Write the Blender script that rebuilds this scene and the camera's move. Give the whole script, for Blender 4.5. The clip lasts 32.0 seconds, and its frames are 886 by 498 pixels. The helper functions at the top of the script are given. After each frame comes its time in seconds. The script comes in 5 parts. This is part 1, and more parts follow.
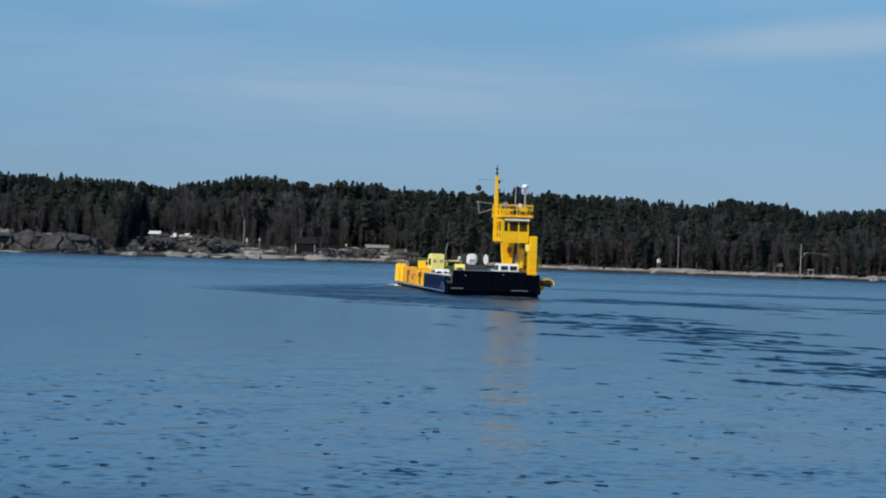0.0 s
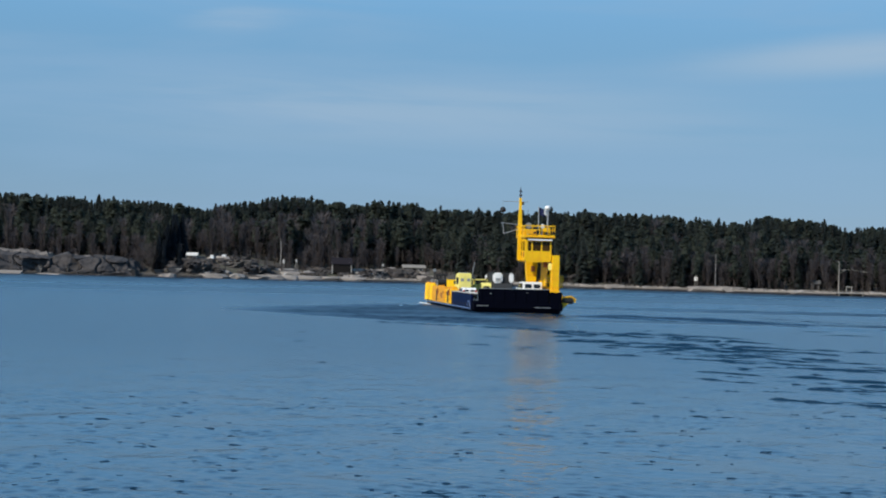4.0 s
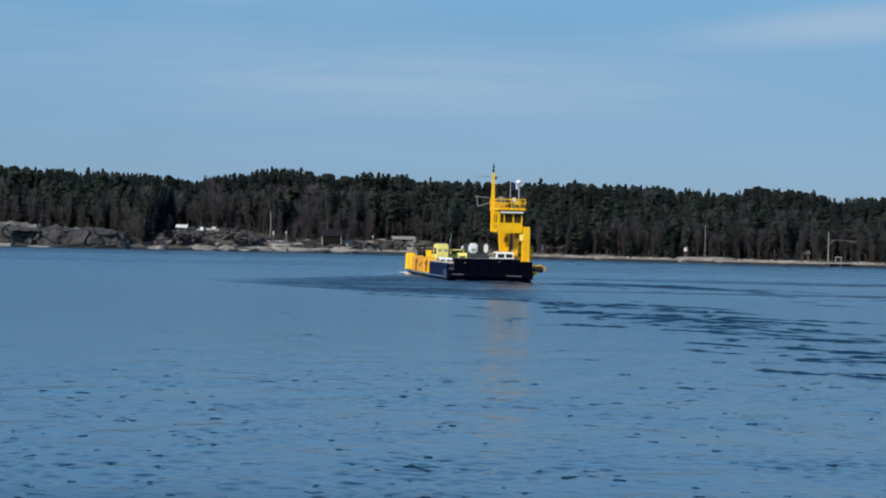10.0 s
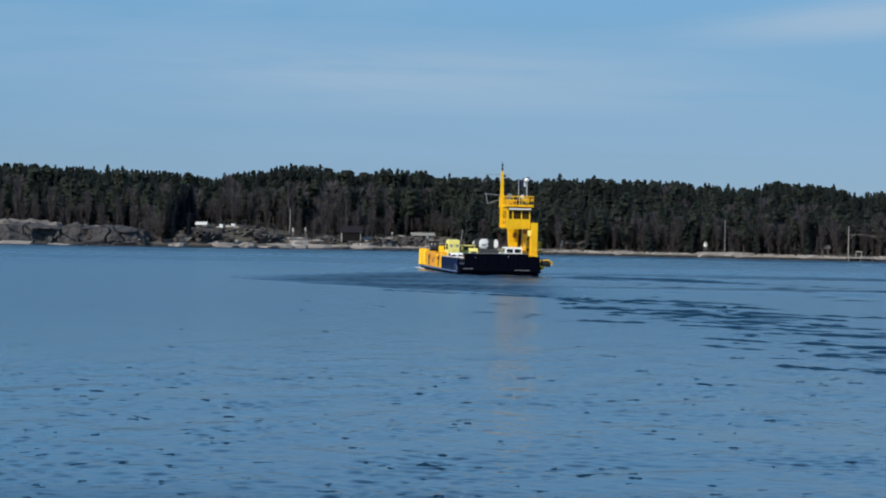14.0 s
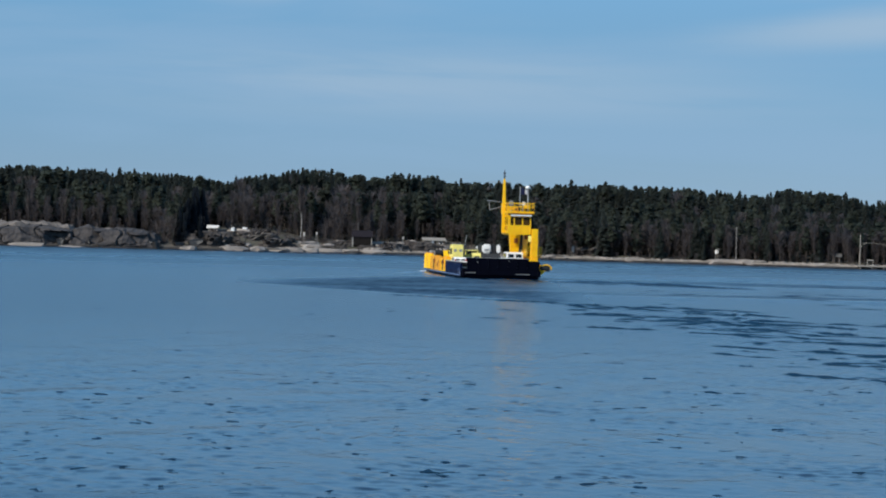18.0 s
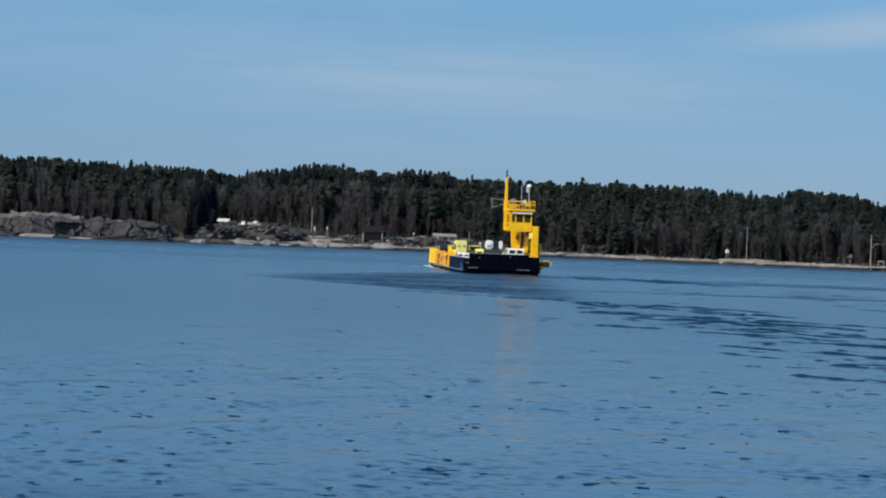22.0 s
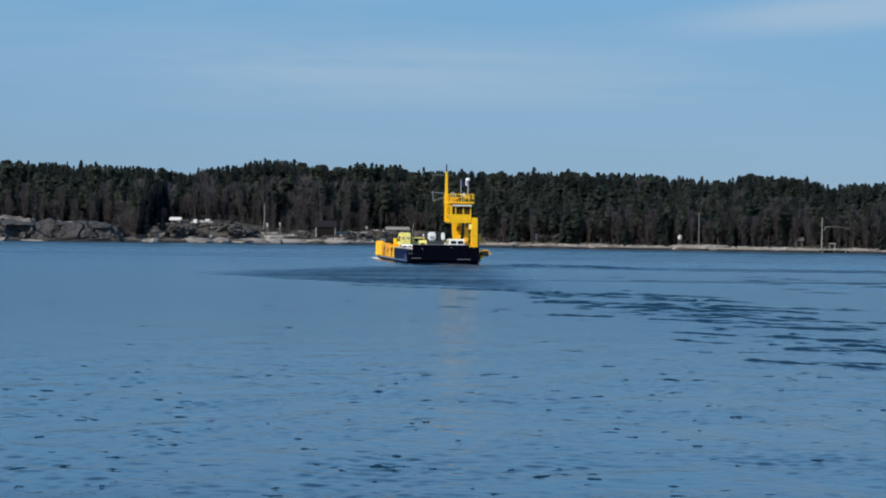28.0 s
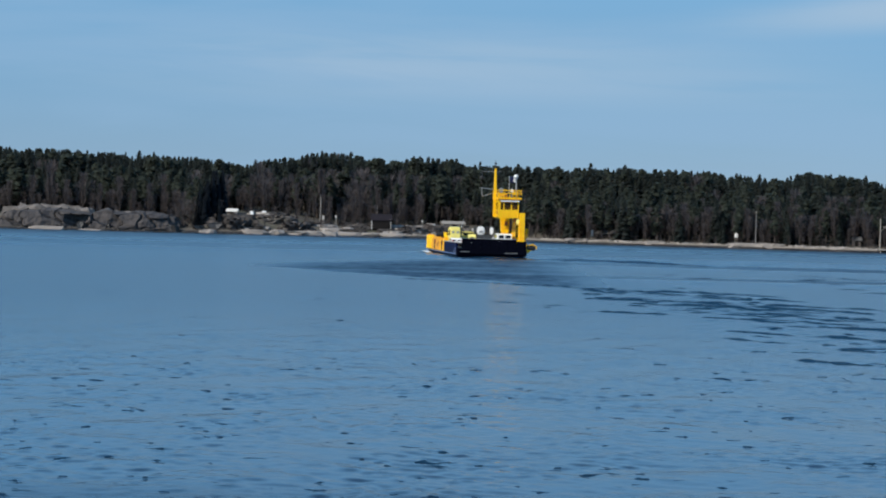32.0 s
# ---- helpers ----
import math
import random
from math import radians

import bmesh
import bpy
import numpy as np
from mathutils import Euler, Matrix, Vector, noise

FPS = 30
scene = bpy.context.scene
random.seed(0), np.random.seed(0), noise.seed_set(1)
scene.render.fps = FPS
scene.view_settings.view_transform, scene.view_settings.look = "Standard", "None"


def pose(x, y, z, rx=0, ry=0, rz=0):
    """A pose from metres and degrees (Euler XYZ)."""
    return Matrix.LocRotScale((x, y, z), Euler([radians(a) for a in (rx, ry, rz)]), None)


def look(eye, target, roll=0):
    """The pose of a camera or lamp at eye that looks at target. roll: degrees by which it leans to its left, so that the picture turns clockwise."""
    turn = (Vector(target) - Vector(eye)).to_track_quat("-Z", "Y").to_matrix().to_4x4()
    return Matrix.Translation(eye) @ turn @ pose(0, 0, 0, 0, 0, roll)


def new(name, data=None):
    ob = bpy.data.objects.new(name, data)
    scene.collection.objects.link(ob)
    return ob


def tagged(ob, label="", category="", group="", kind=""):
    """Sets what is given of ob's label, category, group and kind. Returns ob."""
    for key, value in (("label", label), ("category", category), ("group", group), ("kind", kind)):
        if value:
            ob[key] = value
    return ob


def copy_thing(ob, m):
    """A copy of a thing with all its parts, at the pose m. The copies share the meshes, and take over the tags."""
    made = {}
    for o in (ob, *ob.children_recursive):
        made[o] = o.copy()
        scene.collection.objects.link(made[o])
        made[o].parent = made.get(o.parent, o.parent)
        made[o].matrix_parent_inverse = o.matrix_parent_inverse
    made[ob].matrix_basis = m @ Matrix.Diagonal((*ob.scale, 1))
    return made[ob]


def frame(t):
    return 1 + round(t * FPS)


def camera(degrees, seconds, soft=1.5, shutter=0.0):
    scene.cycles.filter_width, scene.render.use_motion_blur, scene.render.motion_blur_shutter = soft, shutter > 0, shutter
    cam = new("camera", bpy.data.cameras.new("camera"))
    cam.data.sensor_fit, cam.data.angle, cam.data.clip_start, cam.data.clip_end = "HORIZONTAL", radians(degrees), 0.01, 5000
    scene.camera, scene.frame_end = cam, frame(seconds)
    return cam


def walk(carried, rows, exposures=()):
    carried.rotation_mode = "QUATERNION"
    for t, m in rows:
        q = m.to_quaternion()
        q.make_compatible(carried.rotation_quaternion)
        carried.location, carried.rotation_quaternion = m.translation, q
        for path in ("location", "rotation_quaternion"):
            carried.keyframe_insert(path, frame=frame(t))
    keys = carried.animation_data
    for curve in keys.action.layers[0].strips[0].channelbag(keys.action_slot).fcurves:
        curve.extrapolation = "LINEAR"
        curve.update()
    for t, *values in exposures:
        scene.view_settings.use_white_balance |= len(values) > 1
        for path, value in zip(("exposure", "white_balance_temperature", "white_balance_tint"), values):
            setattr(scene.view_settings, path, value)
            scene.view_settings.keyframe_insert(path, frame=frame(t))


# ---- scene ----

from collections import defaultdict

# ---------------------------------------------------------------- camera
EYE = (0.0, 0.0, 5.0)


def aim(pitch, yaw, lean):
    """Pose of the standing camera: looks along +y, pitched up, turned left and leaning left, in degrees."""
    return pose(*EYE, 90 + pitch, 0, yaw) @ pose(0, 0, 0, 0, 0, lean)


cam = camera(27.0, 32.0, soft=2.0)
walk(cam, [
    (0, aim(-0.030, -0.003, 1.859)),
    (0.5, aim(-0.236, -0.355, 2.163)),
    (1, aim(-0.341, -0.350, 2.035)),
    (1.5, aim(0.104, -0.052, 1.857)),
    (2, aim(0.367, 0.379, 1.690)),
    (2.5, aim(0.445, 0.534, 1.672)),
    (3, aim(0.451, 1.250, 1.532)),
    (3.5, aim(0.241, 0.929, 1.716)),
    (4, aim(0.548, 1.147, 1.462)),
    (4.5, aim(0.844, 1.409, 1.212)),
    (6.5, aim(0.518, 1.276, 1.455)),
    (7, aim(0.486, 1.278, 1.289)),
    (7.5, aim(0.254, 1.008, 1.608)),
    (8, aim(0.168, 0.406, 1.828)),
    (8.5, aim(-0.245, 0.699, 1.451)),
    (9, aim(-0.273, 1.314, 1.286)),
    (9.5, aim(-0.735, 1.118, 1.348)),
    (10, aim(-0.332, 0.813, 1.295)),
    (10.5, aim(-0.390, 1.074, 1.238)),
    (11, aim(-0.138, 1.307, 1.169)),
    (11.5, aim(-0.374, 1.670, 0.999)),
    (12, aim(-0.349, 1.520, 0.893)),
    (12.5, aim(-0.424, 1.498, 1.218)),
    (13, aim(-0.439, 1.584, 1.180)),
    (13.5, aim(-0.440, 1.490, 1.147)),
    (15.5, aim(-0.574, 1.481, 0.755)),
    (16, aim(-0.534, 2.025, 0.959)),
    (16.5, aim(-0.484, 1.817, 1.224)),
    (17, aim(-0.457, 1.574, 1.309)),
    (17.5, aim(-0.466, 1.321, 1.526)),
    (18, aim(-0.312, 1.755, 1.499)),
    (18.5, aim(-0.057, 2.099, 1.475)),
    (19, aim(-0.567, 1.870, 1.865)),
    (19.5, aim(-0.253, 2.137, 2.083)),
    (20, aim(0.068, 2.281, 2.057)),
    (20.5, aim(0.160, 2.577, 1.944)),
    (21, aim(0.028, 2.492, 1.992)),
    (21.5, aim(-0.505, 2.552, 2.065)),
    (22, aim(-0.444, 2.071, 2.175)),
    (22.5, aim(-0.353, 2.540, 1.066)),
    (23, aim(-0.385, 2.584, 1.513)),
    (23.5, aim(-0.806, 1.031, 2.209)),
    (24, aim(-1.297, -0.183, 2.825)),
    (24.5, aim(-1.696, -2.044, 3.009)),
    (26.5, aim(-0.544, -2.630, 2.609)),
    (27, aim(-0.839, -4.071, 2.978)),
    (27.5, aim(-0.308, 0.284, 1.375)),
    (28, aim(-0.637, 0.622, 0.757)),
    (28.5, aim(-0.819, 0.901, 1.005)),
    (29, aim(-1.436, 1.644, 1.313)),
    (29.5, aim(-1.004, 2.572, 1.177)),
    (30, aim(-1.187, 2.201, 1.098)),
    (30.5, aim(-1.200, 2.160, 1.123)),
    (31, aim(-1.394, 2.149, 1.247)),
    (31.5, aim(-1.016, 2.462, 1.486)),
    (32, aim(-0.840, 2.335, 1.522)),
], exposures=[(0, 0.02), (1, 0.09), (2.5, 0.06), (4, 0.07), (12, 0.10), (24, 0.09), (28, 0.11), (29, 0.16), (32, 0.17)])

# ---------------------------------------------------------------- world and sun
SUN = Vector((-0.64, -0.60, 0.55)).normalized()

world = bpy.data.worlds.new("sky")
scene.world = world
world.use_nodes = True
wn, wl = world.node_tree.nodes, world.node_tree.links
wn.clear()
sky = wn.new("ShaderNodeTexSky")
sky.sky_type, sky.sun_disc = "NISHITA", False
sky.sun_elevation = math.asin(SUN.z)
sky.sun_rotation = math.atan2(SUN.x, SUN.y) % (2 * math.pi)
sky.altitude, sky.air_density, sky.dust_density, sky.ozone_density = 0, 0.9, 0.2, 1.5
coord = wn.new("ShaderNodeTexCoord")
stretch = wn.new("ShaderNodeMapping")
stretch.inputs["Scale"].default_value = (2.2, 2.2, 16.0)
stretch.inputs["Rotation"].default_value = (0.0, radians(-4), 0.0)
wl.new(coord.outputs["Generated"], stretch.inputs["Vector"])
cirrus = wn.new("ShaderNodeTexNoise")
cirrus.inputs["Scale"].default_value, cirrus.inputs["Detail"].default_value = 1.6, 5.0
cirrus.inputs["Roughness"].default_value, cirrus.inputs["Distortion"].default_value = 0.55, 0.7
wl.new(stretch.outputs["Vector"], cirrus.inputs["Vector"])
def sky_mix(lower, upper, factor):
    """Blend of two colours (values or sockets) by a socket or a number."""
    k = wn.new("ShaderNodeMix")
    k.data_type = "RGBA"
    for slot, v in ((6, lower), (7, upper), (0, factor)):
        if isinstance(v, tuple):
            k.inputs[slot].default_value = (*v, 1)
        elif isinstance(v, float):
            k.inputs[slot].default_value = v
        else:
            wl.new(v, k.inputs[slot])
    return k.outputs[2]


def sky_range(value, lo, hi, a=0.0, b=1.0):
    k = wn.new("ShaderNodeMapRange")
    k.interpolation_type = "SMOOTHSTEP"
    for name, v in (("From Min", lo), ("From Max", hi), ("To Min", a), ("To Max", b)):
        k.inputs[name].default_value = v
    wl.new(value, k.inputs["Value"])
    return k.outputs["Result"]


height = wn.new("ShaderNodeSeparateXYZ")
wl.new(coord.outputs["Generated"], height.inputs[0])
haze = sky_mix((1.56, 3.36, 5.80), (1.60, 4.05, 6.9), sky_range(height.outputs["Z"], 0.0, 0.14))
haze = sky_mix(haze, (2.8, 7.6, 13.5), sky_range(height.outputs["Z"], 0.11, 0.25))
haze = sky_mix(haze, (0.8, 2.4, 5.2), sky_range(height.outputs["Z"], 0.26, 0.58))
air = sky_mix(sky.outputs["Color"], haze, 0.78)
clouds = sky_mix(air, (2.95, 4.8, 7.0), sky_range(cirrus.outputs["Fac"], 0.38, 0.7, 0.0, 0.45))
feather = wn.new("ShaderNodeMapping")
feather.inputs["Scale"].default_value = (3.0, 3.0, 30.0)
feather.inputs["Rotation"].default_value = (0.0, radians(-6), 0.0)
wl.new(coord.outputs["Generated"], feather.inputs["Vector"])
wisp = wn.new("ShaderNodeTexNoise")
wisp.inputs["Scale"].default_value, wisp.inputs["Detail"].default_value, wisp.inputs["Distortion"].default_value = 2.2, 5.0, 0.5
wl.new(feather.outputs["Vector"], wisp.inputs["Vector"])
feathers = sky_range(wisp.outputs["Fac"], 0.3, 0.62, 0.15, 1.0)


def cirrus_streak(base, bearing, rise_deg, long, thin, tilt, strength):
    """A long thin cirrus cloud in the sky: its middle's bearing and height, its half sizes, its slope, in degrees."""
    e, a = radians(rise_deg), radians(bearing)
    away = wn.new("ShaderNodeVectorMath")
    away.operation = "SUBTRACT"
    away.inputs[1].default_value = (math.sin(a) * math.cos(e), math.cos(a) * math.cos(e), math.sin(e))
    wl.new(coord.outputs["Generated"], away.inputs[0])
    turned, sized = wn.new("ShaderNodeMapping"), wn.new("ShaderNodeMapping")
    turned.inputs["Rotation"].default_value = (0, radians(tilt), 0)
    sized.inputs["Scale"].default_value = (1 / radians(long), 0.6 / radians(long), 1 / radians(thin))
    wl.new(away.outputs["Vector"], turned.inputs["Vector"])
    wl.new(turned.outputs["Vector"], sized.inputs["Vector"])
    span = wn.new("ShaderNodeVectorMath")
    span.operation = "LENGTH"
    wl.new(sized.outputs["Vector"], span.inputs[0])
    soft = wn.new("ShaderNodeMath")
    soft.operation = "MULTIPLY"
    wl.new(sky_range(span.outputs["Value"], 0.1, 1.0, strength, 0.0), soft.inputs[0])
    wl.new(feathers, soft.inputs[1])
    return sky_mix(base, (4.5, 5.8, 7.2), soft.outputs[0])


heaven = cirrus_streak(clouds, 12.0, 6.75, 8.5, 0.9, 4.0, 0.6)
heaven = cirrus_streak(heaven, -7.6, 7.4, 2.4, 0.5, 4.0, 1.0)
heaven = cirrus_streak(heaven, -3.0, 4.9, 15.0, 1.7, 1.5, 0.42)
heaven = cirrus_streak(heaven, 5.0, 4.3, 9.0, 1.0, 1.0, 0.14)
ground_sky = wn.new("ShaderNodeBackground")
ground_sky.inputs["Strength"].default_value = 0.085
wl.new(heaven, ground_sky.inputs["Color"])
wout = wn.new("ShaderNodeOutputWorld")
wl.new(ground_sky.outputs["Background"], wout.inputs["Surface"])

sun = new("sun", bpy.data.lights.new("sun", "SUN"))
sun.data.energy, sun.data.angle, sun.data.color = 4.2, radians(0.5), (1.0, 0.95, 0.87)
sun.matrix_world = look((0, 0, 300), Vector((0, 0, 300)) - SUN)

# ---------------------------------------------------------------- materials


def material(name, colour, rough=0.6, metal=0.0, vary=0.15, scale=2.0, bump=0.0, fine=12.0, island=0.0, rand=0.0, dirt=None, gloss=0.5):
    """Node material: base colour broken up at two scales, with optional relief and random shade per piece."""
    m = bpy.data.materials.new(name)
    m.use_nodes = True
    n, l = m.node_tree.nodes, m.node_tree.links
    b = n["Principled BSDF"]
    b.inputs["Roughness"].default_value, b.inputs["Metallic"].default_value = rough, metal
    b.inputs["Specular IOR Level"].default_value = gloss
    co = n.new("ShaderNodeTexCoord")
    a = n.new("ShaderNodeTexNoise")
    a.inputs["Scale"].default_value, a.inputs["Detail"].default_value = scale, 4
    f = n.new("ShaderNodeTexNoise")
    f.inputs["Scale"].default_value, f.inputs["Detail"].default_value = scale * fine, 3
    for t in (a, f):
        l.new(co.outputs["Object"], t.inputs["Vector"])
    add = n.new("ShaderNodeMath")
    add.operation = "ADD"
    l.new(a.outputs["Fac"], add.inputs[0])
    l.new(f.outputs["Fac"], add.inputs[1])
    ramp = n.new("ShaderNodeMapRange")
    ramp.inputs["From Min"].default_value, ramp.inputs["From Max"].default_value = 0.6, 1.4
    ramp.inputs["To Min"].default_value, ramp.inputs["To Max"].default_value = 1 - vary, 1 + vary
    l.new(add.outputs[0], ramp.inputs["Value"])
    shade = ramp.outputs["Result"]
    for amount, source in ((island, "ShaderNodeNewGeometry"), (rand, "ShaderNodeObjectInfo")):
        if amount:
            g = n.new(source)
            r = n.new("ShaderNodeMapRange")
            r.inputs["To Min"].default_value, r.inputs["To Max"].default_value = 1 - amount, 1 + amount
            l.new(g.outputs["Random Per Island" if island and source.endswith("Geometry") else "Random"], r.inputs["Value"])
            k = n.new("ShaderNodeMath")
            k.operation = "MULTIPLY"
            l.new(shade, k.inputs[0])
            l.new(r.outputs["Result"], k.inputs[1])
            shade = k.outputs[0]
    mul = n.new("ShaderNodeVectorMath")
    mul.operation = "SCALE"
    mul.inputs[0].default_value = colour
    if dirt:
        mixd = n.new("ShaderNodeMix")
        mixd.data_type = "RGBA"
        mixd.inputs[6].default_value, mixd.inputs[7].default_value = (*colour, 1), (*dirt, 1)
        rd = n.new("ShaderNodeMapRange")
        rd.inputs["From Min"].default_value, rd.inputs["From Max"].default_value = 0.48, 0.66
        l.new(a.outputs["Fac"], rd.inputs["Value"])
        l.new(rd.outputs["Result"], mixd.inputs[0])
        l.new(mixd.outputs[2], mul.inputs[0])
    l.new(shade, mul.inputs["Scale"])
    l.new(mul.outputs["Vector"], b.inputs["Base Color"])
    if bump:
        bp = n.new("ShaderNodeBump")
        bp.inputs["Strength"].default_value, bp.inputs["Distance"].default_value = 1.0, bump
        l.new(add.outputs[0], bp.inputs["Height"])
        l.new(bp.outputs["Normal"], b.inputs["Normal"])
    return m


def leafy(m, share=0.62):
    """Lets part of the light through thin sprays."""
    n, l = m.node_tree.nodes, m.node_tree.links
    b = n["Principled BSDF"]
    thin = n.new("ShaderNodeBsdfTranslucent")
    l.new(b.inputs["Base Color"].links[0].from_socket, thin.inputs["Color"])
    mix = n.new("ShaderNodeMixShader")
    mix.inputs[0].default_value = share
    l.new(b.outputs[0], mix.inputs[1])
    l.new(thin.outputs[0], mix.inputs[2])
    l.new(mix.outputs[0], n["Material Output"].inputs["Surface"])


def water_material():
    """Dark lake water: wind ripples at two sizes, calm and ruffled stretches, choppier where the ferry has churned it."""
    m = bpy.data.materials.new("lake_water")
    m.use_nodes = True
    n, l = m.node_tree.nodes, m.node_tree.links
    b = n["Principled BSDF"]
    b.inputs["Base Color"].default_value = (0.0048, 0.025, 0.053, 1)
    b.inputs["Roughness"].default_value, b.inputs["IOR"].default_value = 0.15, 1.5
    co = n.new("ShaderNodeTexCoord")

    def noise_at(sx, sy, scale, detail=3.0, rough=0.55):
        mp = n.new("ShaderNodeMapping")
        mp.inputs["Scale"].default_value = (sx, sy, 1)
        mp.inputs["Rotation"].default_value = (0, 0, radians(6))
        t = n.new("ShaderNodeTexNoise")
        t.inputs["Scale"].default_value, t.inputs["Detail"].default_value, t.inputs["Roughness"].default_value = scale, detail, rough
        l.new(co.outputs["Object"], mp.inputs["Vector"])
        l.new(mp.outputs["Vector"], t.inputs["Vector"])
        return t.outputs["Fac"]

    def math(op, x, y):
        k = n.new("ShaderNodeMath")
        k.operation = op
        for i, v in enumerate((x, y)):
            if isinstance(v, float):
                k.inputs[i].default_value = v
            else:
                l.new(v, k.inputs[i])
        return k.outputs[0]

    ripple = noise_at(1.1, 0.65, 2.0, 3.0, 0.6)
    fine = noise_at(1.0, 0.8, 7.0, 2.0, 0.5)
    ruffle = math("ADD", noise_at(0.012, 0.055, 1.0, 3.0, 0.5), math("MULTIPLY", noise_at(0.12, 0.5, 1.0, 2.0, 0.5), 0.45))
    spread = n.new("ShaderNodeMapRange")
    for slot, v in (("From Min", 0.5), ("From Max", 0.95), ("To Min", 0.2), ("To Max", 1.7)):
        spread.inputs[slot].default_value = v
    l.new(ruffle, spread.inputs["Value"])
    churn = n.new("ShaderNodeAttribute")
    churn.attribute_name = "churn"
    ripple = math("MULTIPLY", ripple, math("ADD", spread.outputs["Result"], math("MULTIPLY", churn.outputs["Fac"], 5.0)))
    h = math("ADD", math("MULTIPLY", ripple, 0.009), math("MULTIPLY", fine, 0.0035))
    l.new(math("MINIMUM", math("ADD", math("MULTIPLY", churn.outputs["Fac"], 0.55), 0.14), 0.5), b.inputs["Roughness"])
    bp = n.new("ShaderNodeBump")
    bp.inputs["Strength"].default_value, bp.inputs["Distance"].default_value = 1.0, 0.7
    l.new(h, bp.inputs["Height"])
    l.new(bp.outputs["Normal"], b.inputs["Normal"])
    return m


WATER = water_material()
HULL = material("navy_hull_paint", (0.0010, 0.0014, 0.005), 0.55, vary=0.25, scale=0.6, bump=0.01, gloss=0.05)
BLUE = material("blue_hull_paint", (0.0018, 0.005, 0.032), 0.5, vary=0.25, scale=0.6, bump=0.01, gloss=0.08)
YELLOW = material("yellow_ship_paint", (0.90, 0.52, 0.0), 0.4, vary=0.12, scale=0.8, bump=0.006, dirt=(0.78, 0.40, 0.0))
ORANGE = material("amber_ship_paint", (0.82, 0.38, 0.004), 0.42, vary=0.12, scale=0.8, bump=0.006)
DECK = material("worn_deck_steel", (0.06, 0.065, 0.06), 0.75, vary=0.3, scale=0.7, bump=0.01)
WHITE = material("white_paint", (0.8, 0.8, 0.78), 0.4, vary=0.06, scale=1.0)
GREY = material("grey_metal", (0.35, 0.36, 0.36), 0.45, 0.5, vary=0.15, scale=2.0)
WORN = material("worn_grey_steel", (0.16, 0.165, 0.17), 0.6, 0.2, vary=0.4, scale=2.5)
BLACK = material("black_rubber", (0.012, 0.012, 0.013), 0.7, vary=0.25, scale=3.0)
GLASS = material("dark_window_glass", (0.012, 0.014, 0.016), 0.08, vary=0.2, scale=1.0)
# patchy brown puts the look of a sunlit wheelhouse interior into the pane colour
LIT_ROOM_GLASS = material("glass_with_painted_lit_room", (0.05, 0.028, 0.006), 0.25, vary=0.9, scale=1.2, gloss=0.15)
DEEP_AMBER = material("deep_amber_ship_paint", (0.74, 0.33, 0.004), 0.5, vary=0.3, scale=0.9, bump=0.006)
LIME = material("lime_yellow_paint", (0.85, 0.76, 0.22), 0.4, vary=0.08, scale=1.0)
STRAKE = material("pale_blue_strake", (0.10, 0.16, 0.30), 0.5, vary=0.2, scale=1.0)
SLATE = material("slate_grey_panel", (0.045, 0.047, 0.05), 0.5, vary=0.15, scale=1.5)
FLAG_BLUE = material("navy_flag_cloth", (0.015, 0.025, 0.10), 0.8, vary=0.15, scale=3.0)
RED = material("red_lamp_plastic", (0.45, 0.02, 0.01), 0.3, vary=0.1, scale=4.0)
RUST = material("rust_brown_paint", (0.30, 0.09, 0.03), 0.6, vary=0.25, scale=2.0)
FOAM = material("white_foam", (0.75, 0.80, 0.84), 0.7, vary=0.2, scale=3.0, bump=0.05)
ROCK = material("grey_granite", (0.060, 0.050, 0.045), 0.9, vary=0.8, scale=0.5, bump=0.5, fine=9, rand=0.15, dirt=(0.05, 0.045, 0.04))
# wet stone at the waterline; its near-black also paints shade between the outcrops
WET_SHADE = material("wet_and_shade_stone", (0.013, 0.0125, 0.012), 0.4, vary=0.3, scale=0.8, bump=0.1, rand=0.2)
PALE = material("pale_shore_stone", (0.265, 0.233, 0.205), 0.85, vary=0.25, scale=0.8, bump=0.1, rand=0.2)
LEDGE = material("weathered_granite_ledge", (0.135, 0.118, 0.106), 0.88, vary=0.5, scale=0.5, bump=0.15, fine=8, rand=0.15)
NEEDLE = material("conifer_needles", (0.074, 0.088, 0.070), 0.8, vary=0.3, scale=0.12, island=0.14, gloss=0.1)
SPRUCE = material("dark_spruce_needles", (0.061, 0.073, 0.065), 0.8, vary=0.3, scale=0.12, island=0.15, gloss=0.1)
TWIG = material("bare_grey_twigs", (0.128, 0.110, 0.106), 0.85, vary=0.25, scale=0.4, island=0.2, gloss=0.1)
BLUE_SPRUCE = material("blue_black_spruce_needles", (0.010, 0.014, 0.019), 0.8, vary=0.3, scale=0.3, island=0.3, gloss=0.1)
for foliage in (NEEDLE, SPRUCE, TWIG):
    leafy(foliage)
BARK = material("pine_bark", (0.058, 0.048, 0.042), 0.9, vary=0.3, scale=1.2, island=0.3, gloss=0.1)
BIRCH = material("birch_bark", (0.22, 0.205, 0.19), 0.8, vary=0.35, scale=2.0)
WOOD = material("weathered_grey_boards", (0.26, 0.24, 0.21), 0.85, vary=0.2, scale=1.5)
DARKWOOD = material("dark_stained_boards", (0.013, 0.0115, 0.011), 0.85, vary=0.25, scale=1.5, gloss=0.1)
PALEROOF = material("pale_metal_roof", (0.66, 0.63, 0.58), 0.6, 0.0, vary=0.15, scale=1.5)
